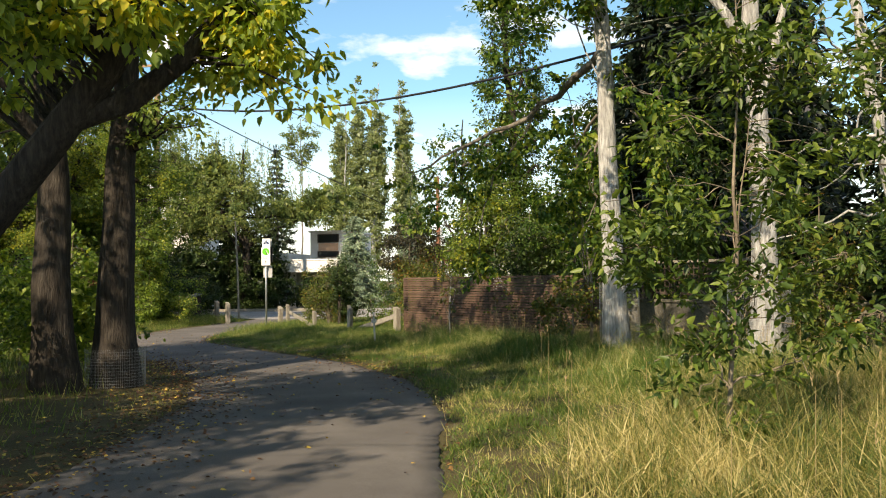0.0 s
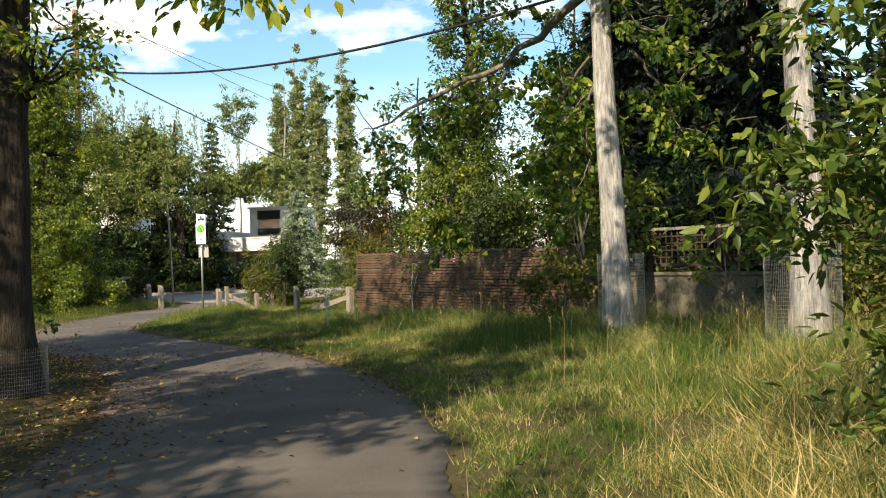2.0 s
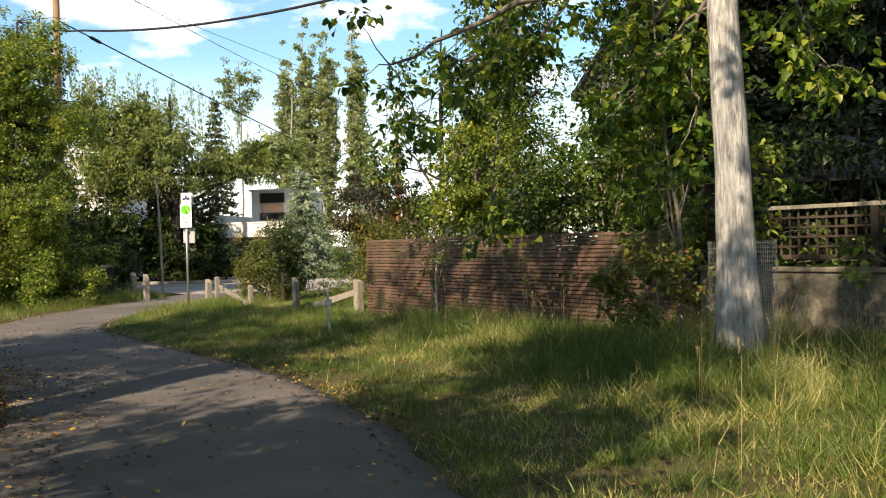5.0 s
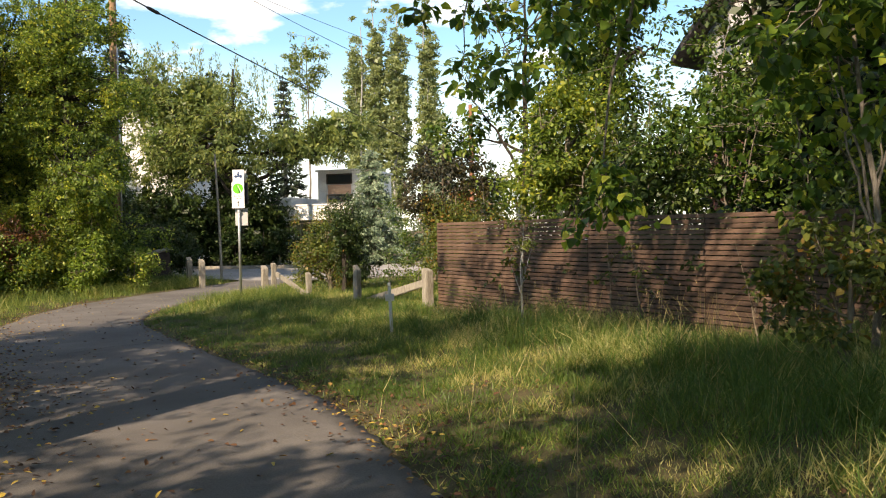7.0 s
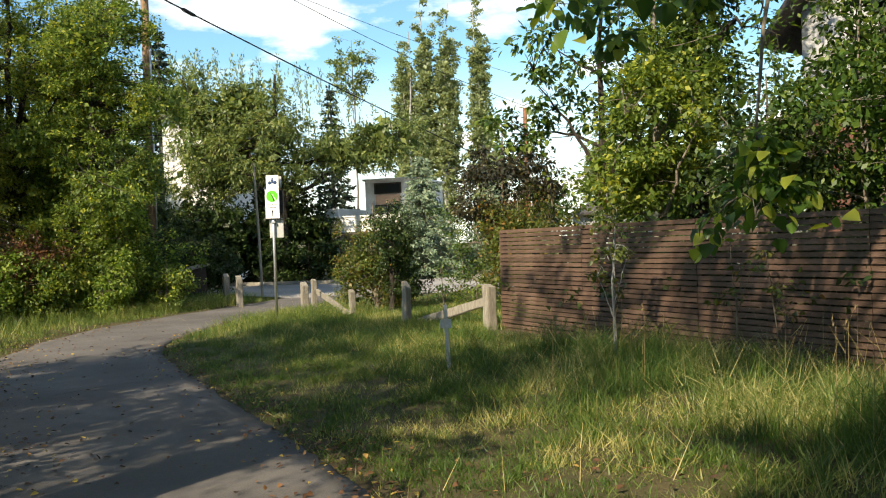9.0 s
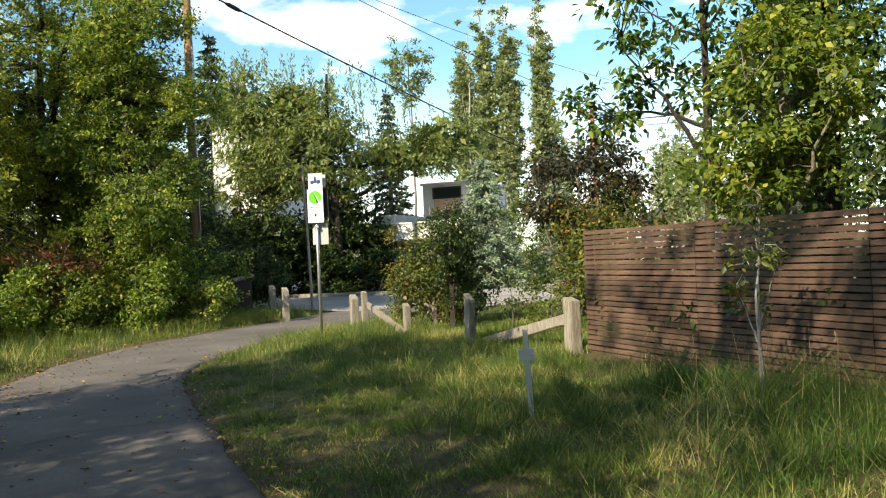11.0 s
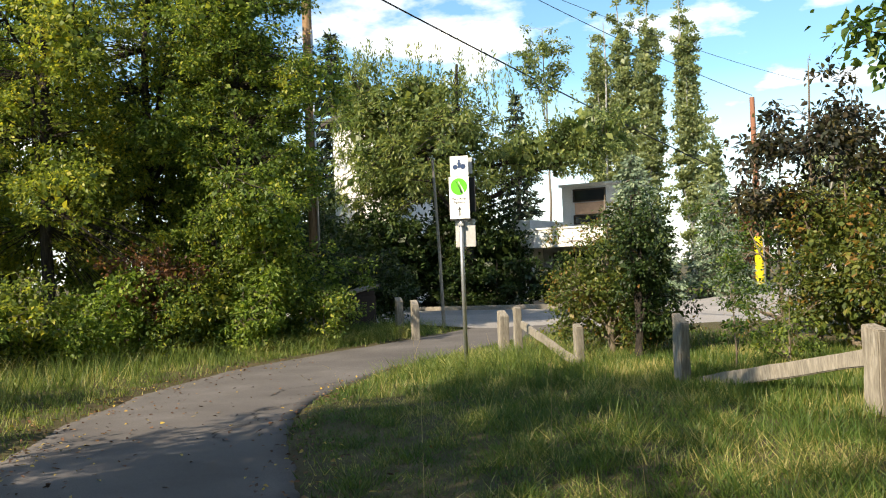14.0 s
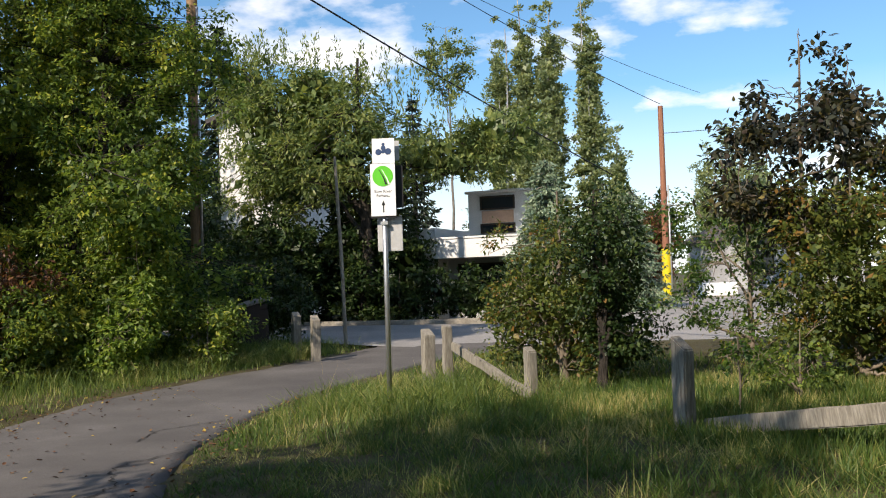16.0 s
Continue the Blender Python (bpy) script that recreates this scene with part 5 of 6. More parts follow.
# bare dead stems
dead = empty("dead_tree", 3.65, 10.6, ground_z(3.65, 10.6))
tagged(dead, "leafless dead tree with pale broken branches", "tree")
drng = np.random.default_rng(8)
tube("trunk", bend((0, 0, 0), (-0.95, 0.2, 6.5), 0.0, 12, 0.04, drng), np.linspace(0.10, 0.03, 12), BARK_PALE, dead, 9)
for k in range(15):
    z = 2.0 + k * 0.27
    a = drng.random() * 6.28
    tube("limb", bend((-0.146 * z, 0.03 * z, z), (-0.146 * z + 1.4 * math.cos(a), 0.9 * math.sin(a), z + drng.normal() * 0.5), 0.1, 7, 0.05, drng), np.linspace(0.02, 0.004, 7), BARK_PALE, dead, 5)

# dark box elders on the left of the path
tree("box_elder", "old box elder with dark furrowed trunk and yellowing leaves", -8.2, 13.3, 9.5, 0.33, [(-0.4, -1.2, 7.4, 2.8, 3.0, 2.0), (-1.5, 1.0, 5.2, 2.4, 2.4, 1.8)],
     LEAF_YELLOWING, BARK_DARK, 111, 95, 75, 0.10, 0.6, (-0.4, -0.1), 9, 0.4, fine_trunk=16)
# third blob: unseen crown reaching over the path, added to shade the fence
tree("box_elder", "old box elder with dark furrowed trunk by the path", -7.6, 14.0, 10.0, 0.34, [(0.8, 0.4, 7.8, 3.0, 3.0, 2.2), (0.8, 0.2, 4.7, 1.5, 1.4, 0.9), (3.0, -1.5, 8.5, 2.9, 2.6, 1.4)],
     LEAF_ELDER, BARK_DARK, 112, 210, 70, 0.11, 0.42, (0.5, 0.2), 9, 0.4, fine_trunk=16)


def leaning_elder():
    """The tree whose trunk leans in over the path."""
    rng = np.random.default_rng(77)
    ob = empty("leaning_box_elder", -7.15, 8.0, ground_z(-7.15, 8.0) + 0.05)
    tagged(ob, "box elder whose thick trunk leans over the path", "tree")
    trunk = np.array([[0, 0, -0.1], [0.5, 0, 0.9], [1.35, 0.0, 2.05], [2.15, 0.0, 2.95], [2.75, 0, 3.65], [3.2, 0.3, 4.6], [3.4, 0.5, 5.8]])
    s = np.linspace(0, 6, 30)
    line = np.stack([np.interp(s, range(7), trunk[:, k]) for k in range(3)], axis=1)
    tube("trunk", line, np.interp(s, range(7), [0.26, 0.22, 0.185, 0.165, 0.14, 0.10, 0.05]), BARK_DARK, ob, 16, "", 0.05, rng)
    limb = np.array([[2.35, 0, 3.15], [2.85, 0.2, 3.35], [3.3, 0.4, 3.75], [3.7, 0.6, 4.4], [4.0, 0.8, 5.2]])
    tube("limb", limb, [0.13, 0.12, 0.09, 0.06, 0.03], BARK_DARK, ob, 12, "", 0.05, rng)
    # last blob: unseen upper crown, added to shade the garden wall
    cs = np.concatenate([blob_centres(rng, 50, (3.2, 0.4, 5.4), (2.3, 2.2, 1.3), 0.35), blob_centres(rng, 34, (3.95, 0.7, 3.95), (0.85, 0.7, 0.75), 0.2),
                         blob_centres(rng, 34, (1.7, 0.5, 4.2), (1.6, 1.2, 0.8), 0.3), blob_centres(rng, 26, (2.9, -0.9, 4.1), (1.1, 0.5, 0.6), 0.2),
                         blob_centres(rng, 55, (4.5, 1.2, 7.9), (2.4, 2.2, 1.2), 0.3)])
    chunks = []
    ends = np.concatenate([line[14:], limb])
    for c in cs:
        a = ends[np.argmin(((ends - c) ** 2).sum(1))]
        chunks.append(tube_arrays(bend(a, c, 0.1, 5, 0.03, rng), np.linspace(0.022, 0.005, 5), 4))
    v, f = joined(chunks)
    tagged(link("branchwork", fast_mesh("branchwork", v, f), BARK_DARK, ob, "", True), kind="stuff")
    v, f = foliage(rng, cs, 0.42 * (0.6 + 0.8 * rng.random(len(cs))), 60, 0.115, 0.6, 0.7, 0.55, True)
    link("crown", fast_mesh("crown", v, f), LEAF_SUNLIT, ob)


leaning_elder()

# unseen trees added behind camera's start and along left bank to shade the path
for k, (tx, ty, hh) in enumerate(((-9.6, 3.0, 10.5), (-10.4, -3.4, 11), (-13.0, 8.5, 11), (-13.5, 13.5, 10), (-11.5, -1.0, 11), (-9.0, -7.0, 12), (-13.2, 18.3, 10))):
    tree("box_elder", "mostly unseen box elder added to shade the path", tx, ty, hh, 0.2, [(0.4, 0, hh * 0.74, 3.1, 3.1, 2.3), (-0.9, 0.3, hh * 0.46, 2.0, 2.0, 1.3)],
         LEAF_ELDER, BARK_DARK, 120 + k, 210, 40, 0.16, 0.44, (0.3, 0), 7, 0.35, group="belt of box elders")


# unseen tall trees added so that crowns over the path dapple the verge
for k, (tx, ty, hh, bl) in enumerate(((-7.6, 1.0, 11, [(0.3, -1.0, 8.2, 2.8, 2.8, 1.2)]),
                                      (-6.6, 4.8, 11.5, [(4.2, 0.2, 9.4, 1.2, 1.5, 0.8), (5.5, 2.6, 9.2, 1.3, 1.5, 0.8), (1.6, 2.2, 8.8, 1.8, 1.9, 0.9), (-0.6, -0.8, 8.2, 1.6, 1.9, 0.9)]),
                                      (-15.2, 14.2, 11, [(0.8, 0.5, 8.6, 2.6, 3.2, 1.4), (2.0, 2.6, 9.0, 2.0, 2.0, 1.0), (-0.8, -3.0, 8.8, 2.2, 2.4, 1.2)]))):
    tree("box_elder", "unseen box elder added so its crown dapples path and verge", tx, ty, hh, 0.2, bl, LEAF_ELDER, BARK_DARK, 400 + k, (58 if k < 2 else 105) * len(bl), 62, 0.15, 0.40, (0.3, 0), 7, 0.4, group="belt of box elders", hollow=0.15)
# unseen poplars added along the verge, shading the walled garden
for k, (tx, ty) in enumerate(((5.0, 1.6), (6.6, 7.0), (6.3, 12.0))):
    tree("poplar_tree", "unseen tall poplar added beside the verge to cast shade", tx, ty, 13.0, 0.2, [(-0.3, 0, 9.6, 3.0, 3.0, 2.4)], LEAF_COTTONWOOD, BARK_PALE, 410 + k, 110, 70, 0.18, 0.6, (0, 0), 8, 0.45, group="row of verge poplars")


def ragged(hh, rr, seed):
    """Blobs of an uneven crown that reaches down to the ground."""
    r = random.Random(seed)
    out = [(0, 0, hh * 0.55, rr * 0.7, rr * 0.7, hh * 0.4)]
    for i in range(9):
        a = i * 2.4 + r.random()
        z = hh * (0.14 + 0.78 * (i / 8))
        reach = rr * (0.75 if z < hh * 0.7 else 0.45)
        out.append((reach * math.cos(a), reach * math.sin(a), z, rr * r.uniform(0.38, 0.6), rr * r.uniform(0.38, 0.6), hh * r.uniform(0.08, 0.14)))
    return out


# the sunlit mass at the bend
for k, (tx, ty, hh, rr) in enumerate(((-18.9, 36.2, 9.6, 2.3), (-22.3, 33.5, 10.8, 2.7), (-22.4, 37.0, 11.8, 2.8), (-21.4, 38.8, 10.2, 2.4), (-26.8, 36.2, 9.5, 2.8))):
    tree("box_elder", "bushy box elder turning yellow, foliage down to ground", tx, ty, hh, 0.16, ragged(hh, rr, 500 + k),
         LEAF_YELLOWING if k in (1, 2) else LEAF_ELDER, BARK_DARK, 140 + k, 540 if k < 4 else 180, 86, 0.095 if k < 4 else 0.15, 0.36 if k < 4 else 0.5, (0.2, 0), 7, 0.25, group="box elders at the bend", inner=2600)
for k, (tx, ty, hh, mt) in enumerate(((-17.2, 35.6, 3.0, LEAF_ELDER), (-18.2, 34.2, 1.9, LEAF_YELLOWING), (-18.9, 32.9, 1.9, LEAF_LIME), (-18.7, 33.6, 2.4, LEAF_RED), (-19.3, 30.6, 1.8, LEAF_YELLOWING), (-19.2, 28.8, 1.7, LEAF_LIME),
                                      (-19.3, 37.4, 2.0, LEAF_GREEN), (-19.0, 41.0, 2.6, LEAF_DARK), (-17.6, 41.6, 2.2, LEAF_DARK), (-20.5, 43.0, 3.5, LEAF_DARK))):
    tree("understorey_shrub", "leafy shrub at the edge of the trees", tx - 0.8, ty + 0.2, hh, 0.03, [(0, 0, hh * 0.52, 0.95, 0.9, hh * 0.46)], mt, BARK_TWIG, 160 + k, 75, 62, 0.1, 0.36, (0.1, 0), 6, 0.15,
         category="shrub", group="shrubs at the bend", inner=300)

tree("young_box_elder", "fresh green young box elder lit by the sun", -18.1, 35.9, 4.2, 0.04, [(0, 0, 2.9, 0.65, 0.65, 1.2), (0.1, -0.2, 1.2, 0.95, 0.85, 0.9)], LEAF_LIME, BARK_TWIG, 178, 120, 66, 0.11, 0.34, (0.1, 0), 8, 0.12, True, slim=0.5, inner=200)
for k, (tx, ty, hh) in enumerate(((-16.9, 36.4, 1.5), (-17.8, 34.6, 1.4), (-18.9, 33.4, 1.7), (-19.6, 31.6, 1.5), (-20.2, 30.0, 1.6))):
    tree("understorey_shrub", "low bright green shrub at sunny wood edge", tx, ty, hh, 0.02, [(0, 0, hh * 0.5, 0.7, 0.6, hh * 0.45)], LEAF_LIME if k % 2 else LEAF_ELDER, BARK_TWIG, 420 + k, 45, 50, 0.09, 0.28, (0, 0), 5, 0.15, True, category="shrub", group="shrubs at the bend")

# fillers behind the bend, coloured dark to look like shaded depth
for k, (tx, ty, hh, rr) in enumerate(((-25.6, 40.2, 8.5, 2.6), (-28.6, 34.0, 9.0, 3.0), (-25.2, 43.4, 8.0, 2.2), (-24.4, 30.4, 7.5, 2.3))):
    tree("wood_edge_tree", "filler tree, leaves coloured dark for the wood's shaded depth", tx, ty, hh, 0.12, ragged(hh, rr, 530 + k), LEAF_DARK, BARK_DARK, 430 + k, 170, 50, 0.15, 0.5, (0, 0), 6, 0.2, group="shaded trees at the bend", inner=2200)

# undergrowth along the shaded bank
for k, (tx, ty, hh, mt) in enumerate(((-9.6, 11.2, 2.4, LEAF_BUSH), (-9.4, 15.6, 2.6, LEAF_LIME), (-10.6, 13.4, 3.0, LEAF_SUNLIT), (-11.2, 17.4, 2.8, LEAF_LIME), (-13.0, 16.5, 3.2, LEAF_SUNLIT), (-13.4, 20.2, 2.6, LEAF_LIME),
                                      (-8.6, 8.2, 2.0, LEAF_BUSH), (-15.6, 23.0, 2.4, LEAF_GREEN), (-17.6, 26.4, 2.2, LEAF_ELDER), (-12.5, 23.0 - 12, 3.4, LEAF_ELDER))):
    tree("bank_shrub", "leafy undergrowth shrub on shaded bank", tx, ty, hh, 0.035, [(0, 0, hh * 0.5, 1.15, 1.1, hh * 0.48)], mt, BARK_TWIG, 320 + k, 55, 48, 0.12, 0.4, (0.1, 0), 6, 0.15,
         category="shrub", group="shrubs along the bank", inner=300)

# bushes beside the low barrier
tree("bush", "dense olive-green bush beside the timber barrier", -9.35, 32.8, 2.6, 0.06, [(0.0, 0.0, 1.3, 0.9, 0.85, 1.0), (-0.5, 0.3, 0.8, 0.75, 0.7, 0.75), (0.5, 0.1, 0.6, 0.6, 0.6, 0.5)], LEAF_BUSH, BARK_TWIG, 181, 190, 85, 0.06, 0.28, (0, 0), 10, 0.1, category="bush", hollow=0.3, inner=900)
tree("bush", "darker upright bush with stringy bark", -8.75, 32.0, 2.5, 0.07, [(0.1, 0.0, 1.65, 0.55, 0.5, 0.85), (0.2, 0.3, 0.7, 0.5, 0.5, 0.5)], LEAF_DARK, BARK_DARK, 182, 90, 85, 0.06, 0.26, (0, 0), 9, 0.1, category="bush", inner=400)
tree("ornamental_cherry", "small ornamental tree with dark purplish leaves", -6.35, 33.0, 4.2, 0.05, [(0.0, 0.0, 2.7, 0.95, 0.9, 1.45), (0.9, 0.1, 2.6, 0.5, 0.5, 0.9)], LEAF_PURPLE, BARK_TWIG, 183, 120, 60, 0.095, 0.32, (0, 0), 10, 0.25, True)
tree("bush", "leggy olive and rust coloured bush", -5.9, 32.2, 2.5, 0.05, [(0.0, 0.0, 1.35, 1.15, 0.8, 1.0), (0.0, 0.1, 0.6, 1.1, 0.7, 0.5)], LEAF_BUSH, BARK_TWIG, 184, 170, 80, 0.065, 0.3, (0, 0), 12, 0.08, category="bush", hollow=0.3, inner=700)
tree("bush", "leafy green bush behind fence corner", -7.0, 35.0, 2.7, 0.05, [(0.0, 0.0, 1.4, 1.2, 0.9, 1.1)], LEAF_GREEN, BARK_TWIG, 185, 90, 70, 0.065, 0.32, (0, 0), 10, 0.1, category="bush")
tree("sapling", "small sapling by the grey post", -7.2, 30.4, 1.1, 0.014, [(0.0, 0.0, 0.7, 0.28, 0.25, 0.35)], LEAF_GREEN, BARK_TWIG, 186, 12, 16, 0.06, 0.14, (0, 0), 4, 0.2, True)
tree("shrub", "low yellow-green shrub behind barrier rail", -6.6, 30.9, 0.8, 0.02, [(0.0, 0.0, 0.4, 0.45, 0.4, 0.3)], LEAF_ELDER, BARK_TWIG, 187, 20, 40, 0.06, 0.2, (0, 0), 5, 0.2, category="shrub")

# saplings in front of the fence
for k, (tx, ty, hh) in enumerate(((-3.4, 22.95, 1.75), (-2.15, 22.2, 1.5), (-1.75, 21.9, 1.2), (-0.6, 19.8, 1.2))):
    tree("sapling", "thin pale sapling in front of slatted fence", tx, ty, hh, 0.022 if k == 0 else 0.012, [(0, 0, hh * 0.72, 0.32, 0.28, hh * 0.3)], LEAF_BUSH, BARK_PALE if k == 0 else BARK_TWIG, 190 + k, 14 if k == 0 else 3, 24, 0.065, 0.18, (0.1 - 0.12 * k, 0), 5, 0.25, True,
         group="saplings by the fence")
tree("shrub", "straggling shrub hanging over the concrete wall", 1.3, 20.3, 3.4, 0.04, [(-0.4, -0.9, 2.0, 1.2, 0.9, 1.0), (0.4, -1.2, 1.0, 0.9, 0.6, 0.6)], LEAF_ELDER, BARK_GREY, 197, 48, 34, 0.10, 0.34, (-0.3, -0.4), 10, 0.15, True, category="shrub", slim=0.7)

# low dark shrubs close behind the fence, added so its slat gaps look dark
for k in range(7):
    f_at = FENCE_A + (FENCE_B - FENCE_A) * (k + 0.6) / 7.4 + np.array([0.62, 0.49])
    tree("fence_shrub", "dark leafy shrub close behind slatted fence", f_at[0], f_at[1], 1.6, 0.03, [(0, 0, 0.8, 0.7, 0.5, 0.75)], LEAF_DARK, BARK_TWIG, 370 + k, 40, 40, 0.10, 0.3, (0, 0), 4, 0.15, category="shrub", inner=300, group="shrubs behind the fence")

# garden trees behind the fence
tree("plum_tree", "open garden tree with dark forked stems", -3.9, 28.5, 6.6, 0.10, [(-0.1, 0, 4.4, 1.5, 1.2, 1.7), (-1.3, 0.0, 3.4, 0.6, 0.6, 0.4)], LEAF_GREEN, BARK_DARK, 201, 62, 28, 0.12, 0.34, (0.1, 0), 9, 0.27, True, droop=0.5)
tree("garden_tree", "dense garden tree with yellow-green sunlit leaves", -2.9, 27.1, 5.2, 0.10, [(0, 0, 3.3, 0.95, 0.95, 1.5), (-0.6, -0.3, 2.2, 0.8, 0.7, 0.6)], LEAF_ELDER, BARK_GREY, 202, 130, 75, 0.10, 0.36, (0, 0), 9, 0.25)
tree("garden_tree", "tall dense green tree behind slatted fence", -2.2, 29.4, 13.0, 0.2, [(0, 0, 8.0, 1.25, 1.3, 5.0), (-0.3, 0, 3.8, 1.4, 1.4, 1.8)], LEAF_GREEN, BARK_DARK, 203, 240, 85, 0.11, 0.45, (0, 0), 9, 0.25, inner=900)
tree("garden_tree", "dark green tree in front of dark red house", 0.7, 28.4, 8.5, 0.12, [(0, 0, 5.2, 1.3, 1.3, 3.0)], LEAF_DARK, BARK_DARK, 206, 90, 60, 0.12, 0.45, (0, 0), 8, 0.2, inner=400)
tree("lilac_bush", "leafy green bush rising above fence", -0.3, 25.2, 4.4, 0.05, [(0, 0, 2.7, 1.5, 1.2, 1.6)], LEAF_GREEN, BARK_GREY, 204, 110, 60, 0.09, 0.38, (0, 0), 8, 0.15, category="bush", inner=700)
tree("lilac_bush", "dark green bush leaning over fence top", -1.5, 25.0, 3.4, 0.05, [(0, 0, 2.1, 1.0, 0.9, 1.1)], LEAF_DARK, BARK_GREY, 207, 60, 55, 0.09, 0.36, (0, 0), 8, 0.15, category="bush", inner=400)
tree("lilac_bush", "olive-green bush behind fence corner", -4.9, 30.0, 2.6, 0.05, [(0, 0, 1.5, 1.1, 0.9, 0.8)], LEAF_BUSH, BARK_GREY, 205, 60, 50, 0.085, 0.33, (0, 0), 8, 0.15, category="bush")
spruce("dark green spruce filling the garden behind wall", 5.2, 27.2, 14.0, 3.4, NEEDLES, 211, 34, 460, "garden spruces")
spruce("dark green spruce filling the garden behind wall", 1.9, 26.8, 11.0, 2.3, NEEDLES, 214, 30, 480, "garden spruces")
spruce("dark green spruce filling the garden behind wall", 3.7, 29.0, 15.0, 3.0, NEEDLES, 215, 34, 420, "garden spruces")
spruce("dark green spruce filling the garden behind wall", 8.6, 23.5, 13.0, 3.2, NEEDLES, 212, 32, 420, "garden spruces")
spruce("dark green spruce filling the garden behind wall", 9.8, 18.5, 13.0, 3.2, NEEDLES, 213, 32, 380, "garden spruces")
for k, (tx, ty) in enumerate(((3.4, 21.6), (6.6, 18.6), (9.0, 14.0), (10.5, 9.0), (10, 3.0), (2.2, 23.6))):
    tree("garden_shrub", "leafy shrub coloured dark for shade behind wall", tx, ty, 3.2, 0.05, [(0, 0, 2.0, 1.5, 1.3, 1.2)], LEAF_DARK, BARK_DARK, 220 + k, 45, 50, 0.15, 0.42, (0, 0), 7, 0.15, category="shrub", group="shrubs behind the wall")

# ---- beyond the junction ----
for k, (tx, ty, hh, rr) in enumerate(((-20.0, 74, 16.4, 0.8), (-18.5, 74, 18.4, 0.88), (-17.0, 74, 18.2, 0.98), (-14.75, 74.3, 17.9, 0.88), (-12.6, 68.0, 8.6, 0.7), (-8.9, 100, 12, 1.0), (-7.2, 100, 13, 1.0), (-4.5, 100, 12, 1.1))):
    tree("columnar_poplar", "slender columnar aspen with upright dense foliage", tx, ty, hh, 0.14, [(0, 0, hh * 0.53, rr, rr, hh * 0.48)], LEAF_POPLAR, BARK_PALE, 240 + k, 260 if k < 4 else 150, 66 if k < 4 else 36, 0.17 if k < 4 else 0.19, 0.36, (0, 0), 5, 0.1,
         group="row of columnar poplars", twigs=False, inner=1800 if k < 4 else 700, droop=-0.4, hollow=0.35, slim=0.7)
tree("willow", "broad olive-green willow with upright twig tips", -19.6, 51.2, 9.6, 0.3, [(-0.9, 0, 6.3, 3.1, 2.4, 2.6), (3.0, 0.9, 5.9, 2.4, 1.6, 1.0), (4.4, 1.6, 6.6, 1.9, 1.5, 1.1), (-3.5, 0, 6.4, 2.0, 2, 2.9), (-1.8, -0.4, 8.3, 1.6, 1.4, 1.2), (-4.6, 0.2, 8.6, 1.2, 1.2, 1.3)], LEAF_WILLOW, BARK_DARK, 251, 480, 80, 0.21, 0.6, (0, 0), 12, 0.3, slim=0.33, inner=2200)
tree("willow", "olive-green willow behind utility pole", -29.4, 50.5, 9.8, 0.25, [(0, 0, 6.0, 1.9, 2.2, 3.2)], LEAF_WILLOW, BARK_DARK, 252, 170, 80, 0.21, 0.6, (0, 0), 9, 0.3, slim=0.33, inner=1200)
tree("young_aspen", "slim airy aspen standing above the willows", -19.1, 60.2, 13.0, 0.09, [(0, 0, 11.2, 1.2, 1.1, 1.75)], LEAF_WILLOW, BARK_GREY, 253, 80, 40, 0.15, 0.32, (0, 0), 9, 0.6)
for k in range(9):
    hx = -25.0 + k * 1.35
    tree("hedge_shrub", "dark clipped hedge shrub along the street", hx, 50.6 + 0.15 * (k % 2), 1.9, 0.04, [(0, 0, 0.95, 0.95, 0.7, 0.95)], LEAF_DARK, BARK_DARK, 260 + k, 36, 50, 0.17, 0.36, (0, 0), 4, 0.2, category="hedge", group="dark street hedge")
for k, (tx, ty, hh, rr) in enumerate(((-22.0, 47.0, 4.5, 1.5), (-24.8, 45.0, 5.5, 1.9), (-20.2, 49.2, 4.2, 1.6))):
    tree("dark_shrub", "tall shrub coloured dark for shade under the willows", tx, ty + 2.6, hh, 0.06, [(0, 0, hh * 0.52, rr, rr, hh * 0.45)], LEAF_DARK, BARK_DARK, 275 + k, 90, 60, 0.16, 0.45, (0, 0), 6, 0.2, category="shrub", inner=700)


def willow_shoots(x, y, seed, spots):
    """Upright leafy shoots that stand out of a willow's crown."""
    rng = np.random.default_rng(seed)
    pos, ax = [], []
    for dx, dy, z, spread, n in spots:
        for _ in range(n):
            b = np.array([x + dx + rng.normal() * spread, y + dy + rng.normal() * 0.8, z + rng.normal() * 0.3])
            h = 0.8 + 0.9 * rng.random()
            s = rng.random(26)
            pos.append(b + np.stack([0.15 * s * rng.normal() + rng.normal(size=26) * 0.05, rng.normal(size=26) * 0.05, h * s], axis=1))
            ax.append(np.array([0, 0, 1.0]) + rng.normal(size=(26, 3)) * 0.45)
    pos, ax = np.concatenate(pos), np.concatenate(ax)
    ln = 0.13 + 0.1 * rng.random(len(pos))
    return leaf_arrays(pos, ax, rng.normal(size=pos.shape), ln, ln * 0.3)


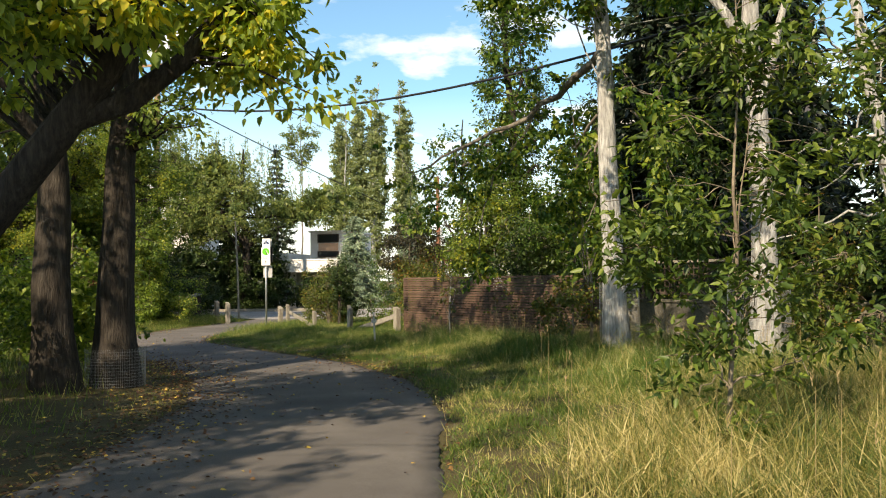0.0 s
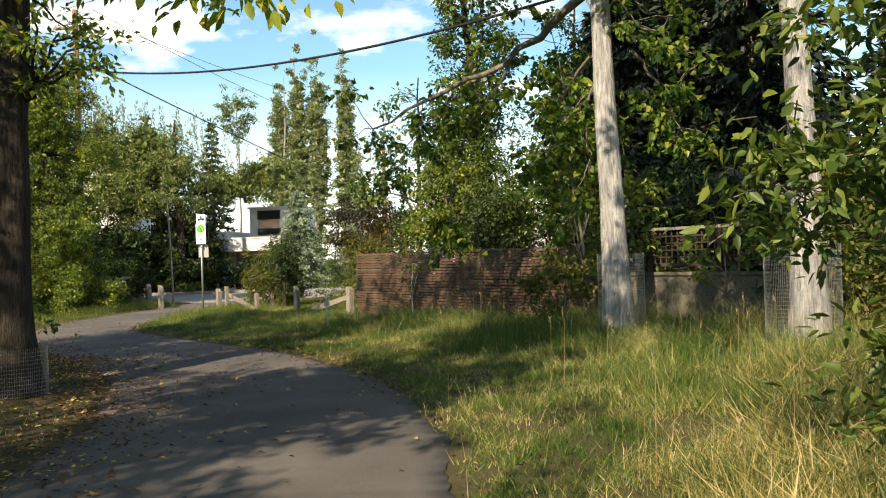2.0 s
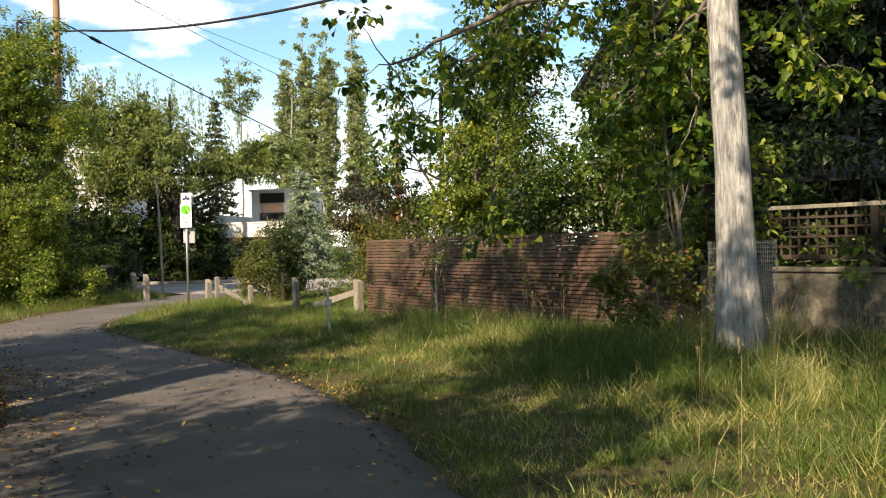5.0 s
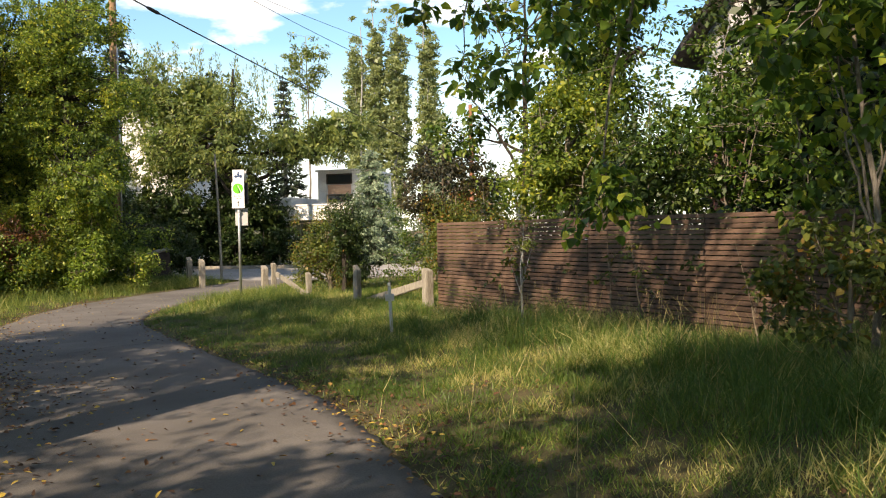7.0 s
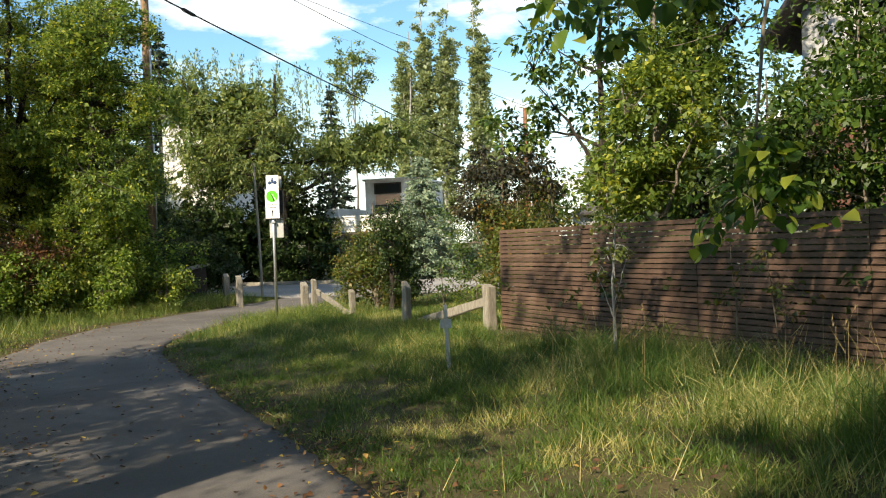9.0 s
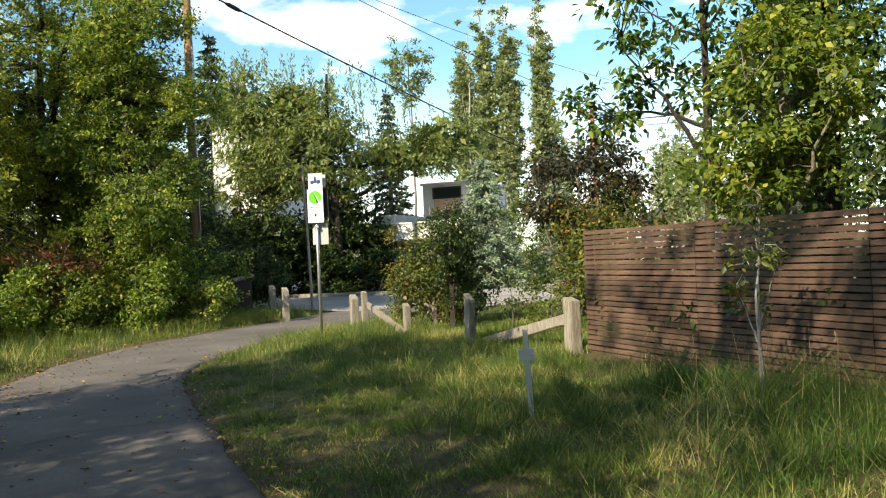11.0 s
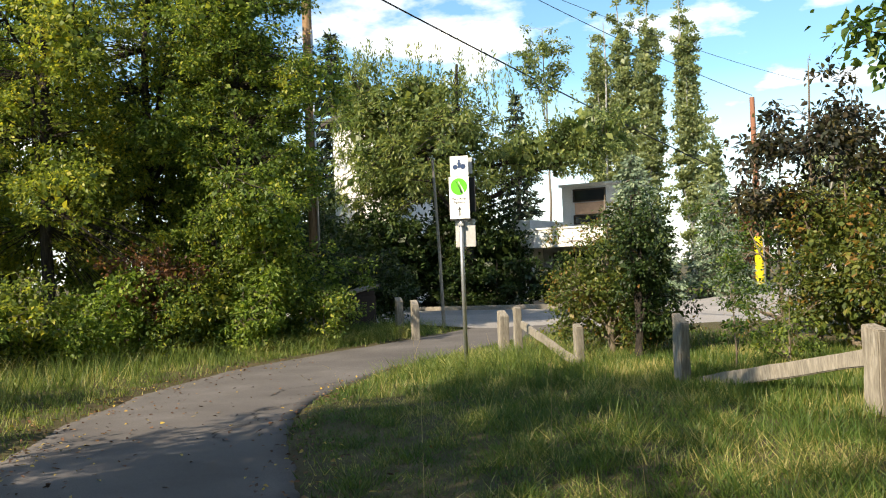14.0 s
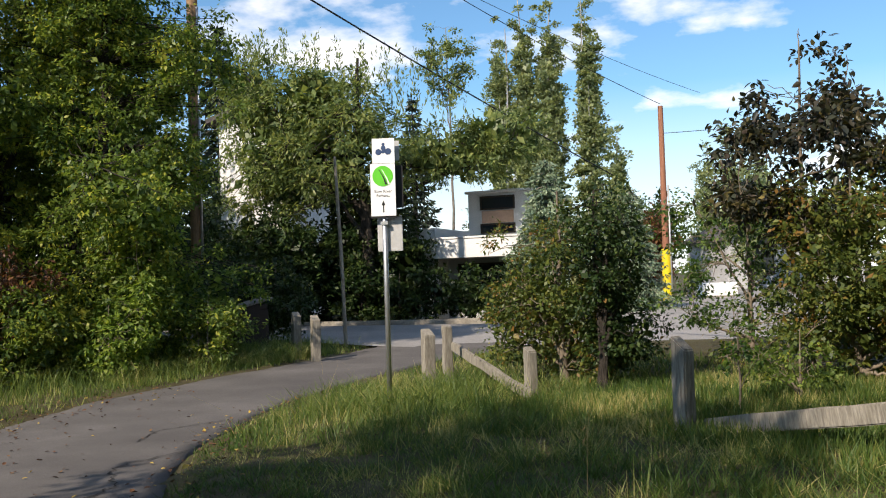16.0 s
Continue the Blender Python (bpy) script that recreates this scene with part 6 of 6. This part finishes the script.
for wx, wy, ws, spots, host in ((-19.6, 51.2, 1, ((0, 0, 8.3, 1.6, 40), (-2.6, 0, 9.2, 1.0, 26), (-4.6, 0, 9.4, 0.8, 20), (3.2, -0.5, 7.2, 1.2, 16)), "willow"), (-25.5, 50.5, 2, ((0, 0, 8.6, 1.1, 18),), "willow.001")):
    sv2, sf2 = willow_shoots(0, 0, ws, spots)
    link("shoot_growth", fast_mesh("shoot_growth", sv2, sf2), LEAF_WILLOW, bpy.data.objects[host], "upright leafy shoots")["kind"] = "stuff"
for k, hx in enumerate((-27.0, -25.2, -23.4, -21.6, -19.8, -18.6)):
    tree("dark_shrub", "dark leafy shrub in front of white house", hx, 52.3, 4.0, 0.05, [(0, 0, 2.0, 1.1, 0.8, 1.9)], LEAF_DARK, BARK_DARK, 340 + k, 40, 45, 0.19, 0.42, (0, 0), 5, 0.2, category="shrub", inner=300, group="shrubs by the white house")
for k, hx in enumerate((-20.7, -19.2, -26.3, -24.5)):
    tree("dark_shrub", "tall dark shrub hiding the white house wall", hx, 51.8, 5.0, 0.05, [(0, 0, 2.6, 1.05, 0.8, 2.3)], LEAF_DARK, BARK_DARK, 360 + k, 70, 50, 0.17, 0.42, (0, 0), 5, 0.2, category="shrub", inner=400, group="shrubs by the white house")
spruce("pale blue-green spruce at the far kerb", -13.2, 51.9, 5.7, 2.0, NEEDLES_BLUE, 281, 24, 620, name="blue_spruce")
spruce("pale blue-green spruce at the far kerb", -10.6, 54.5, 4.6, 1.6, NEEDLES_BLUE, 282, 20, 420, name="blue_spruce")
spruce("tall spruce behind the white house", -32.5, 63, 15.5, 2.6, NEEDLES, 283, 28, 300)
spruce("distant spruce above the willows", -29.8, 71, 13.6, 2.2, NEEDLES, 284, 26, 260)
spruce("distant spruce above the willows", -27.0, 78, 14.0, 2.2, NEEDLES, 285, 26, 260)
for k, (tx, ty, hh, rr, mt) in enumerate(((-10.9, 66.5, 4.5, 0.9, LEAF_RED), (-6.0, 78, 8.0, 2.0, LEAF_POPLAR), (-1.5, 74, 6.5, 1.9, LEAF_WILLOW), (2.5, 66, 7.0, 2.2, LEAF_GREEN), (-22.5, 84, 9, 3.0, LEAF_WILLOW), (-11.5, 84, 7, 2.2, LEAF_GREEN),
                                          (-34, 46, 10, 3.2, LEAF_GREEN), (-33, 38, 10, 3.0, LEAF_ELDER), (6, 56, 8, 3.0, LEAF_GREEN), (2.6, 46.5, 6.0, 1.9, LEAF_WILLOW), (-2.0, 41.0, 4.0, 1.4, LEAF_GREEN))):
    tree("street_tree", "garden tree on the far side of the street", tx, ty, hh, 0.12, [(0, 0, hh * 0.58, rr, rr, hh * 0.42)], mt, BARK_DARK, 290 + k, 70, 40, 0.22, 0.55, (0, 0), 7, 0.25, group="trees beyond the junction", inner=500)
